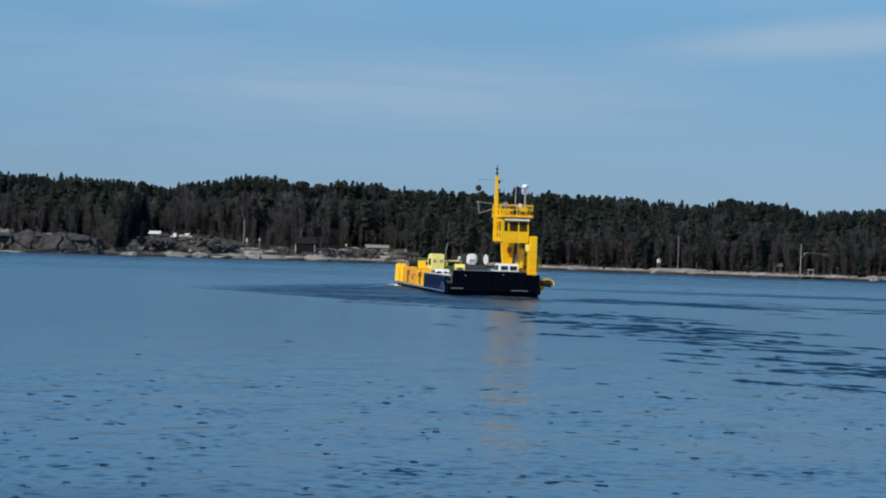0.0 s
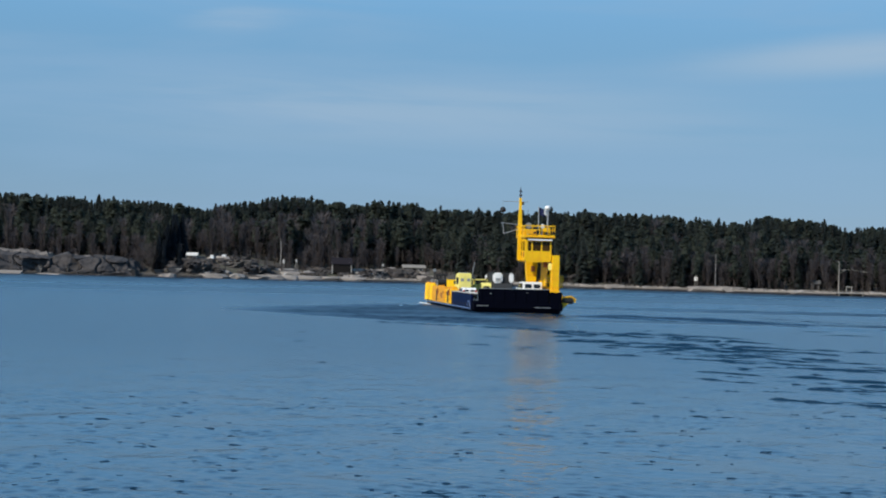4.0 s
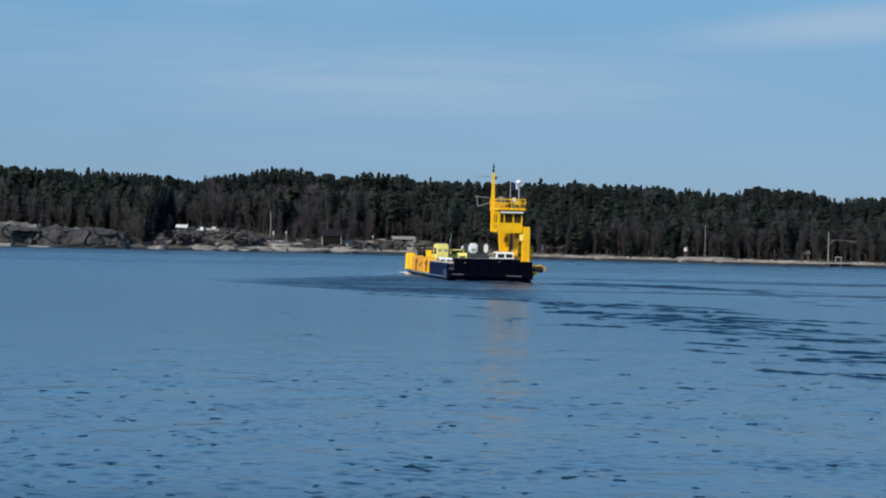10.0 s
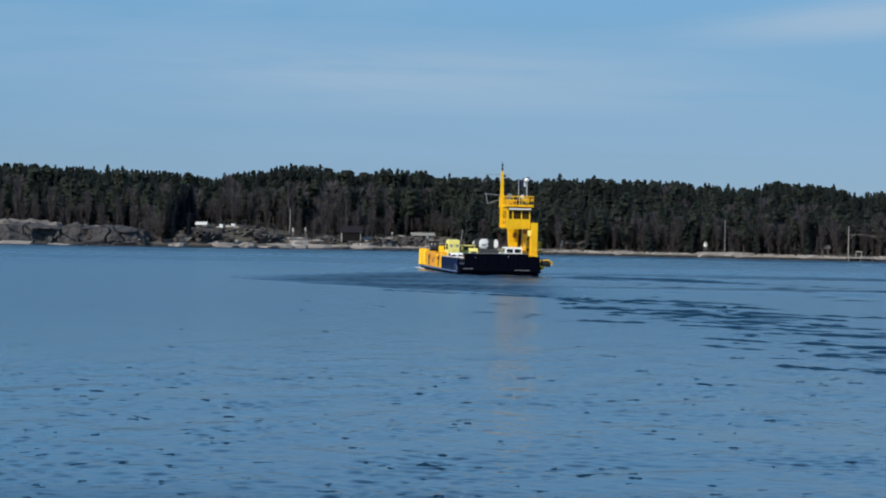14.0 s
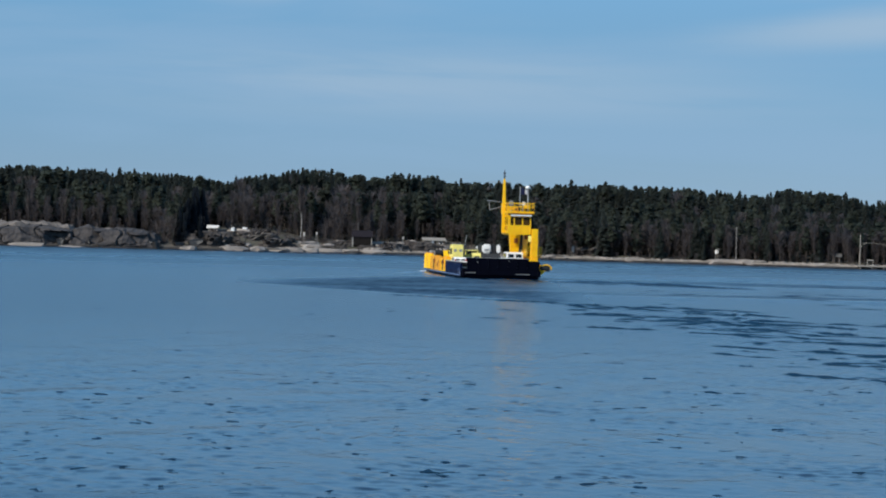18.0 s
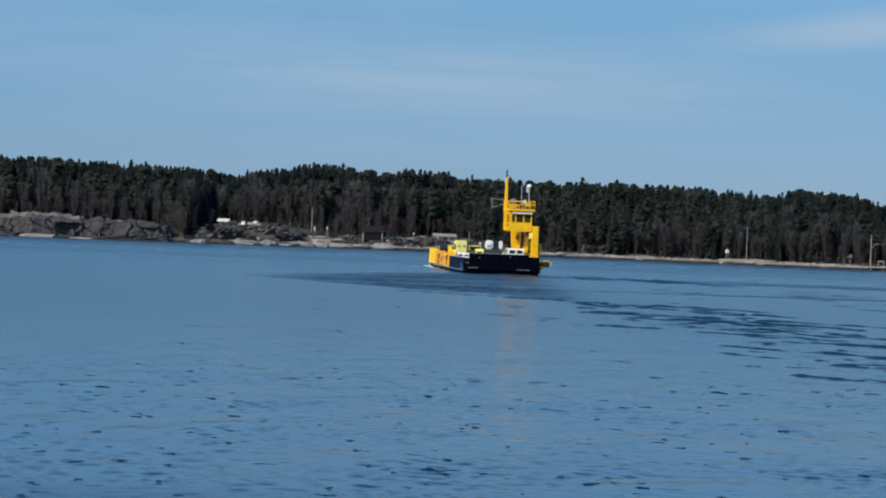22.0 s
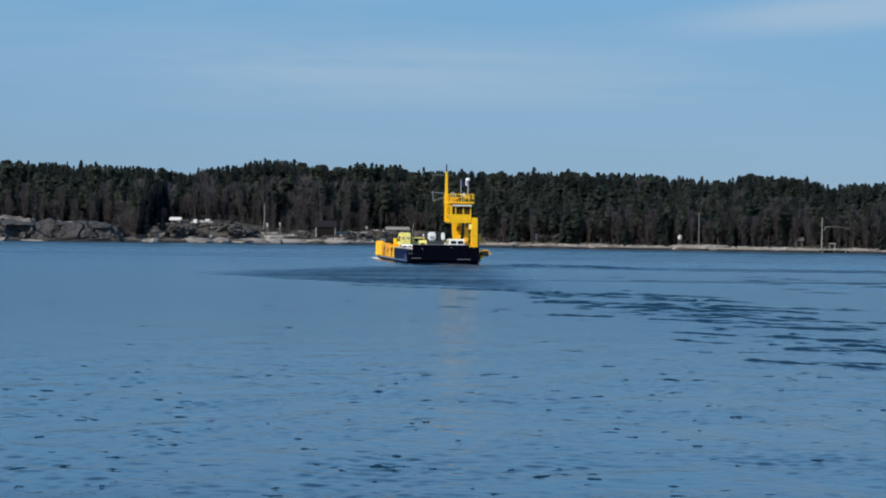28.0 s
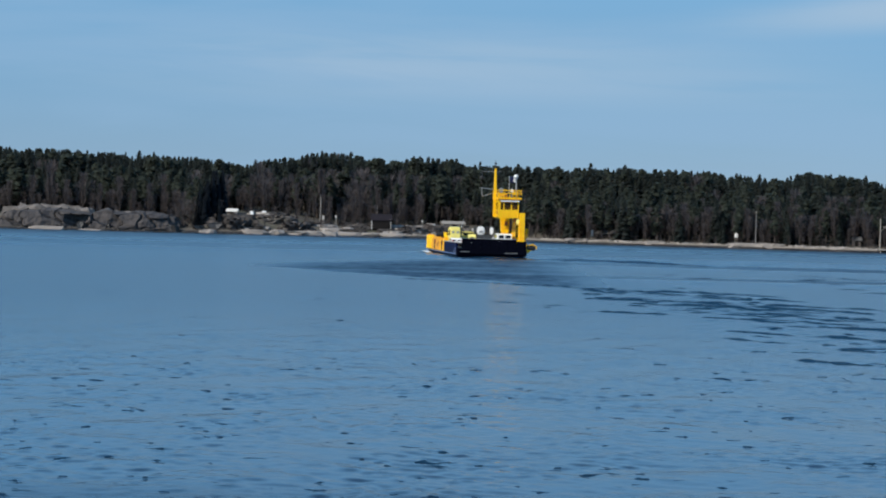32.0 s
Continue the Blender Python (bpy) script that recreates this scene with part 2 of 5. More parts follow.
FADED = material("faded_white_paint", (0.36, 0.345, 0.32), 0.7, vary=0.2, scale=2.0)
VIOLET = material("violet_grey_felt", (0.018, 0.0155, 0.019), 0.9, vary=0.25, scale=1.5, gloss=0.1)
ROOF = material("grey_felt_roof", (0.09, 0.085, 0.08), 0.9, vary=0.2, scale=1.5)


def land_material():
    """Shore land: pale stone at the water's edge, dry grass and heath, brown litter under the wood."""
    m = material("shore_ground", (0.10, 0.085, 0.065), 0.9, vary=0.35, scale=0.12, bump=0.15, fine=14, dirt=(0.055, 0.055, 0.035))
    n, l = m.node_tree.nodes, m.node_tree.links
    b = n["Principled BSDF"]
    base = b.inputs["Base Color"].links[0].from_socket
    geo = n.new("ShaderNodeNewGeometry")
    sep = n.new("ShaderNodeSeparateXYZ")
    l.new(geo.outputs["Position"], sep.inputs[0])
    nz = n.new("ShaderNodeTexNoise")
    nz.inputs["Scale"].default_value = 0.15
    l.new(geo.outputs["Position"], nz.inputs["Vector"])
    add = n.new("ShaderNodeMath")
    add.operation = "MULTIPLY_ADD"
    add.inputs[1].default_value = -1.25
    l.new(nz.outputs["Fac"], add.inputs[0])
    l.new(sep.outputs["Z"], add.inputs[2])
    r = n.new("ShaderNodeMapRange")
    r.inputs["From Min"].default_value, r.inputs["From Max"].default_value = 0.0, 0.5
    l.new(add.outputs[0], r.inputs["Value"])
    mix = n.new("ShaderNodeMix")
    mix.data_type = "RGBA"
    l.new(r.outputs["Result"], mix.inputs[0])
    l.new(base, mix.inputs[7])
    # bare pale stones thin out into brown turf in places, and on the rocky western point
    patch = n.new("ShaderNodeTexNoise")
    patch.inputs["Scale"].default_value, patch.inputs["Detail"].default_value = 0.09, 3
    l.new(geo.outputs["Position"], patch.inputs["Vector"])
    west = n.new("ShaderNodeMapRange")
    for slot, v in (("From Min", -88), ("From Max", -62), ("To Min", 0.35), ("To Max", 0.0)):
        west.inputs[slot].default_value = v
    l.new(sep.outputs["X"], west.inputs["Value"])
    turf = n.new("ShaderNodeMath")
    l.new(patch.outputs["Fac"], turf.inputs[0])
    l.new(west.outputs["Result"], turf.inputs[1])
    bare = n.new("ShaderNodeMapRange")
    bare.inputs["From Min"].default_value, bare.inputs["From Max"].default_value = 0.54, 0.66
    l.new(turf.outputs[0], bare.inputs["Value"])
    stones = n.new("ShaderNodeMix")
    stones.data_type = "RGBA"
    stones.inputs[6].default_value, stones.inputs[7].default_value = (0.28, 0.24, 0.20, 1), (0.08, 0.068, 0.056, 1)
    l.new(bare.outputs["Result"], stones.inputs[0])
    l.new(stones.outputs[2], mix.inputs[6])
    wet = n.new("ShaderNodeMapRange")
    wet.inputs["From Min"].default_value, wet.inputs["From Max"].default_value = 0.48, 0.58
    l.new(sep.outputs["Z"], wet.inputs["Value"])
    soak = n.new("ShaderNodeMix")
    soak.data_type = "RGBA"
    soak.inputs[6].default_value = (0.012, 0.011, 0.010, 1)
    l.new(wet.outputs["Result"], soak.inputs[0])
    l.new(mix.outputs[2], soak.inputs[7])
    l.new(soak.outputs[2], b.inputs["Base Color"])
    return m


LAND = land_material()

# ---------------------------------------------------------------- mesh helpers


def box(bm, x0, x1, y0, y1, z0, z1, bevel=0.0):
    """Adds a box, with its edges bevelled."""
    made = bmesh.ops.create_cube(bm, size=1.0, matrix=Matrix.LocRotScale(((x0 + x1) / 2, (y0 + y1) / 2, (z0 + z1) / 2), None, (x1 - x0, y1 - y0, z1 - z0)))
    if bevel:
        edges = {e for v in made["verts"] for e in v.link_edges}
        bmesh.ops.bevel(bm, geom=list(edges), offset=bevel, segments=2, affect="EDGES")
    return bm


def tube(bm, p, q, r, r2=None, sides=8):
    """Adds a round bar from p to q."""
    p, q = Vector(p), Vector(q)
    turn = (q - p).to_track_quat("Z", "Y").to_matrix().to_4x4()
    bmesh.ops.create_cone(bm, cap_ends=True, segments=sides, radius1=r, radius2=r if r2 is None else r2, depth=(q - p).length,
                          matrix=Matrix.Translation((p + q) / 2) @ turn)
    return bm


def plate(bm, outline, lo, hi, axis="z"):
    """Adds a slab: a flat outline of (a, b) drawn from lo to hi along the axis."""
    put = {"z": lambda a, b, c: (a, b, c), "x": lambda a, b, c: (c, a, b), "y": lambda a, b, c: (a, c, b)}[axis]
    low = [bm.verts.new(put(a, b, lo)) for a, b in outline]
    top = [bm.verts.new(put(a, b, hi)) for a, b in outline]
    k = len(outline)
    bm.faces.new(low[::-1])
    bm.faces.new(top)
    for i in range(k):
        bm.faces.new((low[i], low[(i + 1) % k], top[(i + 1) % k], top[i]))
    bmesh.ops.recalc_face_normals(bm, faces=bm.faces[:])
    return bm


def mesh_of(name, bm, mat, smooth=False):
    me = bpy.data.meshes.new(name)
    bm.to_mesh(me)
    bm.free()
    me.materials.append(mat)
    if smooth:
        me.shade_smooth()
    return me


def part(name, bm, mat, parent=None, label="", smooth=False):
    """Links a bmesh as one mesh object under a thing or a part."""
    ob = new(name, mesh_of(name, bm, mat, smooth))
    ob.parent = parent
    if label:
        tagged(ob, label)
    return ob


def B():
    return bmesh.new()


def soup(name, verts, faces, mat):
    me = bpy.data.meshes.new(name)
    me.from_pydata(verts.tolist(), [], faces.tolist())
    me.materials.append(mat)
    me.update()
    return me


# ---------------------------------------------------------------- lay of the land
SHORE = ((-2600, 900), (-600, 560), (-300, 495), (-160, 505), (-84, 532), (-19, 556), (19, 508), (84, 482), (130, 470), (300, 450), (600, 500), (2600, 900))
# skyline of the wood: bearing in degrees, rise in degrees
SKYLINE = ((-20, 1.93), (-16, 1.94), (-13.7, 1.92), (-11.1, 1.82), (-9.4, 1.78), (-8.5, 1.61), (-7.8, 1.81), (-6.8, 1.94), (-6.0, 2.1), (-4.9, 1.98), (-3.9, 1.88), (-2.9, 2.02),
           (-2.1, 1.95), (-1.4, 1.8), (0.8, 1.79), (3.1, 1.84), (5.5, 1.8), (6.6, 1.7), (7.7, 1.6), (8.7, 1.81), (10.4, 1.72), (11.2, 1.5), (12.5, 1.56), (13.7, 1.68), (20, 1.66))


def along(table, x):
    return float(np.interp(x, [a for a, _ in table], [b for _, b in table]))


def shore_y(x):
    return along(SHORE, x) + 3.0 * noise.noise((x * 0.03, 1.7, 0)) + 1.4 * noise.noise((x * 0.13, 5.1, 0))


def knoll(x):
    """Extra rise of the land a little behind the shore: rocky point, clearing with cabins, open slope."""
    return float(np.interp(x, (-172, -153, -104, -97, -92, -88, -72, -64, -54, -30, -13, 0), (1.0, 2.2, 2.2, 0.8, 1.2, 4.0, 4.2, 2.8, 1.6, 1.8, 1.7, 0)))


def land_z(x, d):
    """Height of the land d metres behind the shoreline."""
    z = float(np.interp(d, (-14, 0, 1.0, 2.5, 6, 20, 45, 90, 160, 400, 2500), (-2.5, -0.1, 0.68, 0.88, 1.05, 1.6, 3.0, 5.5, 9.0, 8.0, 4.0)))
    rough = min(max(d, 0) / 10, 1)
    z += knoll(x) * min(max(d - 3, 0) / 12, 1)
    return z + rough * (0.7 * noise.noise((x * 0.05, d * 0.05, 2)) + 0.35 * noise.noise((x * 0.21, d * 0.2, 7)))


def build_ground():
    xs = [-2600, -1600, -1000, -700, -500] + list(np.arange(-400, 401, 3.0)) + [500, 700, 1000, 1600, 2600]
    ds = [-14, -8, -4, -2, -1, 0, 1, 2, 3.5, 5, 7, 10, 14, 18, 23, 28, 34, 41, 50, 60, 72, 86, 102, 120, 145, 180, 240, 400, 900, 2500]
    verts = np.array([(x, shore_y(x) + d, land_z(x, d)) for d in ds for x in xs])
    k = len(xs)
    i = np.arange((len(ds) - 1) * k).reshape(-1, k)[:, :-1].ravel()
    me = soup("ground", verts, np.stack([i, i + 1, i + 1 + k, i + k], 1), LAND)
    me.shade_smooth()
    tagged(new("ground", me), "stony shore land rising to a wooded ridge", "ground", kind="structure")


build_ground()



def blob(x, y, cx, cy, rx, ry, turn):
    """Soft oval of weight 1 at its middle."""
    c, q = math.cos(radians(turn)), math.sin(radians(turn))
    u, v = ((x - cx) * c + (y - cy) * q) / rx, (-(x - cx) * q + (y - cy) * c) / ry
    return np.exp(-(u * u + v * v))


def smooth_field(x, y, r, size, count=14, stretch=0.35):
    """Slow random field of about -1 to 1."""
    f = 0
    for _ in range(count):
        a, k = r.uniform(0, 2 * np.pi), 2 * np.pi / (size * r.uniform(0.6, 1.8))
        f = f + np.sin(k * (x * stretch * np.cos(a) + y * np.sin(a)) + r.uniform(0, 2 * np.pi))
    return f / math.sqrt(count)


def build_water():
    """One sheet: wind waves before the camera, a churned trail behind the ferry, flat beyond to the horizon."""
    r = np.random.default_rng(4)
    rows = [26.0]
    while rows[-1] < 600:
        rows.append(rows[-1] + 0.09 * max(1.0, rows[-1] / 45) ** 1.15)
    dist = np.array(rows)
    bearing = np.radians(np.linspace(-21, 21, 500))
    D, A = np.meshgrid(dist, bearing, indexing="ij")
    x, y = D * np.tan(A), D + 0 * A
    gap = np.maximum(np.gradient(dist)[:, None] + 0 * A, D * (bearing[1] - bearing[0]))
    wx, wy = x + 0.8 * smooth_field(x, y, r, 14), y + 0.8 * smooth_field(x, y, r, 11)
    # short wind ripples in gusty patches, over a longer low chop
    ripple = chop = 0
    for i in range(52):
        length = math.exp(r.uniform(math.log(0.30), math.log(0.95)) if i < 38 else r.uniform(math.log(1.2), math.log(5.0)))
        a = r.normal(0.1, 1.0 if i < 38 else 0.8)
        k = 2 * math.pi / length
        wave = (0.0155 if i < 38 else 0.0065) / k * np.clip(length / gap - 2.0, 0, 1) * np.sin(k * (wx * math.sin(a) + wy * math.cos(a)) + r.uniform(0, 2 * np.pi))
        if i < 38:
            ripple = ripple + wave
        else:
            chop = chop + wave
    gust = np.clip(0.85 + 0.5 * smooth_field(x, y, r, 5, stretch=0.8) + 0.3 * smooth_field(x, y, r, 60), 0.1, 2.3) * np.interp(y, (26, 50, 75, 150), (1.25, 1.1, 0.70, 0.68)) * (1 + 0.9 * np.clip((40 - y) / 10, 0, 1))
    trail = blob(x, y, 16, 105, 60, 8.0, 97.0) + 0.7 * blob(x, y, 9, 165, 50, 5.5, 97)
    star = 0.6 * blob(x, y, 36, 175, 26, 7.0, 6) + 0.5 * blob(x, y, 30, 240, 24, 6, 3)
    z = ripple * (gust + 0.6 * trail + 0.6 * star) + chop * (1 + 0.5 * np.clip((75 - y) / 30, 0, 1) + 0.9 * trail + 0.8 * star)
    # steep separate crests in the trail
    s = 0
    for _ in range(16):
        k, a = 2 * math.pi / r.uniform(2.2, 5.0), r.normal(-0.1, 0.30)
        s = s + np.sin(k * (wx * math.sin(a) + wy * math.cos(a)) + r.uniform(0, 2 * np.pi))
    crest = np.clip(s / math.sqrt(8) - 0.95, 0, 1.6)
    band = np.clip(np.interp(y, (55, 80, 100, 150, 160), (0.3, 0.8, 1, 0.8, 0)), 0, 1) * np.exp(-(np.abs(x - 5.5 - (192 - y) * 0.12) / np.maximum(3 + (200 - y) * 0.05, 3.0)) ** 2.5)
    z = z + 0.018 * crest * (band + 0.4 * star)
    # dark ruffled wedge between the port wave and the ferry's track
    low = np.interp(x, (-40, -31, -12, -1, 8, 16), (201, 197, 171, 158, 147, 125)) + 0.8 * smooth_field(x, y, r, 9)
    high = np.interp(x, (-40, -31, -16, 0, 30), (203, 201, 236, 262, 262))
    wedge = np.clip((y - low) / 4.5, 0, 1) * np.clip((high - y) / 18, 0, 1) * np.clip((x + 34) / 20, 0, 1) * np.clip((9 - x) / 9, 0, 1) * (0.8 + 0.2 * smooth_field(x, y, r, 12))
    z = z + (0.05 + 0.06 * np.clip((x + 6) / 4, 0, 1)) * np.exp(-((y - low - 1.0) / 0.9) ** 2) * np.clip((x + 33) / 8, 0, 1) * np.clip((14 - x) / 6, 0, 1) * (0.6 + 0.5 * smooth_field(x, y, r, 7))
    fret = 0
    for i in range(14):
        k, a = 2 * math.pi / r.uniform(1.3, 3.4), r.normal(0, 0.7)
        fret = fret + 0.11 / k * np.sin(k * (wx * math.sin(a) + wy * math.cos(a)) + r.uniform(0, 2 * np.pi))
    for i in range(14):
        length, a = r.uniform(2.6, 7.0), r.normal(0, 0.6)
        k = 2 * math.pi / length
        z = z + 0.03 / k * np.clip(length / gap - 2.0, 0, 1) * np.sin(k * (wx * math.sin(a) + wy * math.cos(a)) + r.uniform(0, 2 * np.pi)) * np.clip((y - 150) / 190, 0, 1) * np.clip(0.8 + 0.45 * smooth_field(x, y, np.random.default_rng(8), 70), 0.2, 1.6)
    z = z + fret * (0.75 * wedge + 0.5 * np.clip(star, 0, 1) + 0.08 * trail)
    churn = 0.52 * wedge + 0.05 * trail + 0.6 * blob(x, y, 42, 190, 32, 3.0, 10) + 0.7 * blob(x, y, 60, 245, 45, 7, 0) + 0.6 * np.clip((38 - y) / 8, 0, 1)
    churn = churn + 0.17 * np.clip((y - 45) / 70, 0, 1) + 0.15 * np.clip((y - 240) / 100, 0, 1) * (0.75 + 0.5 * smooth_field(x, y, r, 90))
    m, k = x.shape
    verts = np.stack([x, y, z], -1).reshape(-1, 3)
    i = np.arange((m - 1) * k).reshape(-1, k)[:, :-1].ravel()
    faces = np.stack([i, i + 1, i + 1 + k, i + k], 1)
    far = np.array([(a, b, -0.4) for b in (-4600, 24, 4600) for a in (-4600, 37, 4600)], float)
    quads = np.array([(0, 1, 4, 3), (1, 2, 5, 4), (3, 4, 7, 6), (4, 5, 8, 7)]) + len(verts)
    verts, faces = np.vstack([verts, far]), np.vstack([faces, quads])
    me = bpy.data.meshes.new("water")
    me.vertices.add(len(verts))
    me.vertices.foreach_set("co", verts.ravel())
    me.loops.add(faces.size)
    me.loops.foreach_set("vertex_index", faces.ravel())
    me.polygons.add(len(faces))
    me.polygons.foreach_set("loop_start", np.arange(0, faces.size, 4))
    me.polygons.foreach_set("loop_total", np.full(len(faces), 4))
    me.update(calc_edges=True)
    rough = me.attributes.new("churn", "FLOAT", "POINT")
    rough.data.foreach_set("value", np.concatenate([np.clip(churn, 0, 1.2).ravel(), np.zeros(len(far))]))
    me.materials.append(WATER)
    me.shade_smooth()
    sheet = tagged(new("water", me), "blue wind-rippled lake water with a churned trail", "water", kind="structure")
    surface = (dist, bearing, z)
    for name, spots in wavelet_spots(r).items():
        ob = new(name, wavelets(name, surface, spots, r))
        ob.parent = sheet
        tagged(ob, kind="stuff")
    return sheet


def wavelet_spots(r):
    """Places of the short steep wavelets: x, y, half length, half depth, steepness, and the slant of the trail's crests."""
    groups = {"wind_wavelets": [], "trail_wavelets": []}
    for i in range(1560):
        y = 27 + (10 if i < 520 else 42 if i < 1300 else 120) * r.random() ** 1.2
        size = r.uniform(0.5, 1.6)
        groups["wind_wavelets"].append((y * math.tan(math.radians(r.uniform(-20, 20))), y, r.uniform(0.07, 0.18) * (0.5 + y / 90) * size,
                                        r.uniform(0.013, 0.026) * (0.5 + y / 75) * size ** 0.5, 0.15 + 1.05 * r.random() ** 2, r.normal(0, 0.2)))
    for _ in range(85):
        y = 60 + 97 * r.random() ** 1.2
        groups["trail_wavelets"].append((5.5 + (192 - y) * 0.112 + r.normal(0, 2.2 + (200 - y) * 0.028), y, r.uniform(0.3, 0.9) * (0.6 + y / 150),
                                         r.uniform(0.03, 0.055) * (0.5 + y / 150), r.uniform(0.6, 1.5), r.normal(-0.4, 0.25)))
    for _ in range(38):
        y = 72 + 78 * r.random() ** 1.1
        x, slant, run = 4.5 + (192 - y) * 0.115 + r.normal(0, 3.2), r.normal(-0.5, 0.15), r.integers(2, 6)
        for _ in range(run):
            half = r.uniform(0.5, 2.2) * min(1.0, (y - 40) / 60)
            groups["trail_wavelets"].append((x, y, half, r.uniform(0.032, 0.058) * (0.5 + y / 150), r.uniform(1.2, 2.0), slant))
            step = half * r.uniform(1.3, 2.2)
            x, y = x + step, y + step * slant + r.normal(0, 0.12)
    for _ in range(26):
        u = r.random()
        groups["trail_wavelets"].append((14 + 50 * u, 214 - 66 * u + r.normal(0, 14), r.uniform(0.8, 3.4), r.uniform(0.05, 0.08), r.uniform(0.6, 1.1), r.normal(-0.1, 0.1)))
    for k in range(15):
        x = -8.0 + 1.5 * k + r.normal(0, 0.3)
        groups["trail_wavelets"].append((x, 163.0 - 1.0 * (x + 7) + 0.25 * x + r.normal(0, 0.25), r.uniform(0.7, 1.4), r.uniform(0.06, 0.085), r.uniform(0.7, 1.3), -0.7))
    return groups


def wavelets(name, surface, spots, r):
    """Thin crested strips lying on the waves, all in one mesh."""
    dist, bearing, z = surface
    n, profile = 14, np.array([(-1.3, -0.3), (-0.55, 0.45), (0.0, 1.0), (0.7, 0.4), (1.5, -0.3)])
    u = np.linspace(-1, 1, n + 1)
    verts, faces, k = [], [], len(profile)
    cell = np.array([(i * k + j, (i + 1) * k + j, (i + 1) * k + j + 1, i * k + j + 1) for i in range(n) for j in range(k - 1)])
    for q, (x, y, half, deep, steep, *slant) in enumerate(spots):
        swell = np.clip(1 - np.abs(u) ** 2.2, 0, 1) * (0.78 + 0.3 * np.sin(u * r.uniform(2, 6) + r.uniform(0, 6)))
        bend = (slant[0] if slant else r.normal(0, 0.06)) * u * half + r.normal(0, 0.35) * deep * np.sin(u * r.uniform(2, 5) + r.uniform(0, 6)) + r.normal(0, 0.8) * deep * u * u
        px = x + np.repeat(u * half, k)
        py = y + np.repeat(bend, k) + np.tile(profile[:, 0], n + 1) * deep * np.repeat(0.35 + 0.65 * np.abs(swell), k)
        i = np.clip(np.searchsorted(dist, py), 0, len(dist) - 1)
        j = np.clip(np.searchsorted(bearing, np.arctan(px / py)), 0, len(bearing) - 1)
        h = np.where(np.tile(profile[:, 1], n + 1) < 0, -0.01 - 0.2 * deep, np.tile(profile[:, 1], n + 1) * np.repeat(swell, k) * deep * steep)
        verts.append(np.stack([px, py, z[i, j] + h], 1))
        faces.append(cell + q * (n + 1) * k)
    me = soup(name, np.vstack(verts), np.vstack(faces), WATER)
    me.shade_smooth()
    return me


water = build_water()

# ---------------------------------------------------------------- trees
RNG = np.random.default_rng(7)


def kites(base, tip, side, sag):
    """Two-triangle sprays from base to tip, bent along their middle: arrays of verts and faces."""
    mid = (base + tip) / 2
    v = np.stack([base, mid + side, tip, mid - side - sag], 1).reshape(-1, 3)
    i = np.arange(len(base))[:, None] * 4
    return v, np.concatenate([i + [0, 1, 2], i + [0, 2, 3]], 0)


def spruce_crown(rng, levels=30, per=8, radius=0.15, low=0.06):
    """Pointed crown of drooping sprays, closer set towards the tip, height 1."""
    u = np.repeat(np.linspace(0, 1, levels), per)
    z = low + (0.975 - low) * (1 - (1 - u) ** 1.45) + rng.normal(0, 0.008, levels * per)
    a = rng.uniform(0, 2 * np.pi, len(z))
    reach = radius * np.clip(1.0 - z, 0.0, 1) ** 0.64 * rng.uniform(0.6, 1.12, len(z)) + 0.006
    out = np.stack([np.cos(a), np.sin(a), 0 * a], 1)
    cross = np.stack([-np.sin(a), np.cos(a), 0 * a], 1)
    base = np.stack([0 * a, 0 * a, z + 0.014], 1)
    tip = out * reach[:, None] + np.stack([0 * a, 0 * a, z - 0.4 * reach], 1)
    v, f = kites(base, tip, cross * (0.30 * reach[:, None] + 0.004), np.stack([0 * a, 0 * a, 0.25 * reach], 1))
    top = np.array([[0.006, 0, 0.93], [-0.005, 0.005, 0.93], [-0.003, -0.006, 0.93], [0, 0, 1.0]])
    return np.vstack([v, top]), np.vstack([f, np.array([[0, 1, 3], [1, 2, 3], [2, 0, 3]]) + len(v)])


def pine_crown(rng, clumps=110, low=0.42, radius=0.14):
    """Rounded ragged crown of many small needle sprays on a high stem, height 1."""
    t = rng.uniform(0, 1, clumps)
    z = low + (0.985 - low) * t
    r = radius * np.sqrt(np.clip(1.02 - t ** 2.2, 0.02, 1)) * rng.uniform(0.1, 1.0, clumps) ** 0.6 * np.clip(t * 3 + 0.4, 0, 1)
    a = rng.uniform(0, 2 * np.pi, clumps)
    heart = np.stack([r * np.cos(a), r * np.sin(a), z], 1).repeat(3, 0)
    heart = heart + rng.normal(0, 0.012, heart.shape)
    way = rng.normal(0, 1, (3 * clumps, 3)) * (1, 1, 0.6)
    way /= np.linalg.norm(way, axis=1, keepdims=True)
    size = rng.uniform(0.016, 0.034, (3 * clumps, 1))
    side = np.cross(way, rng.normal(0, 1, (3 * clumps, 3))) * size * 0.8
    return kites(heart - way * size, heart + way * size, side, np.array([0, 0, 0.008]))


def stem(rng, r=0.011, top=0.9, lean=0.012, sides=5):
    """Tapered stem in three lengths, height 1."""
    zs, v = (0, 0.33, 0.66, top), []
    for k, z in enumerate(zs):
        c = rng.normal(0, lean, 2) * (k > 0)
        for s in range(sides):
            a = 2 * math.pi * s / sides
            w = r * (1 - 0.8 * z)
            v.append((c[0] + w * math.cos(a), c[1] + w * math.sin(a), z - 0.03 * (k == 0)))
    f = []
    for k in range(len(zs) - 1):
        for s in range(sides):
            p, q = k * sides + s, k * sides + (s + 1) % sides
            f += [(p, q, q + sides), (p, q + sides, p + sides)]
    return np.array(v), np.array(f)


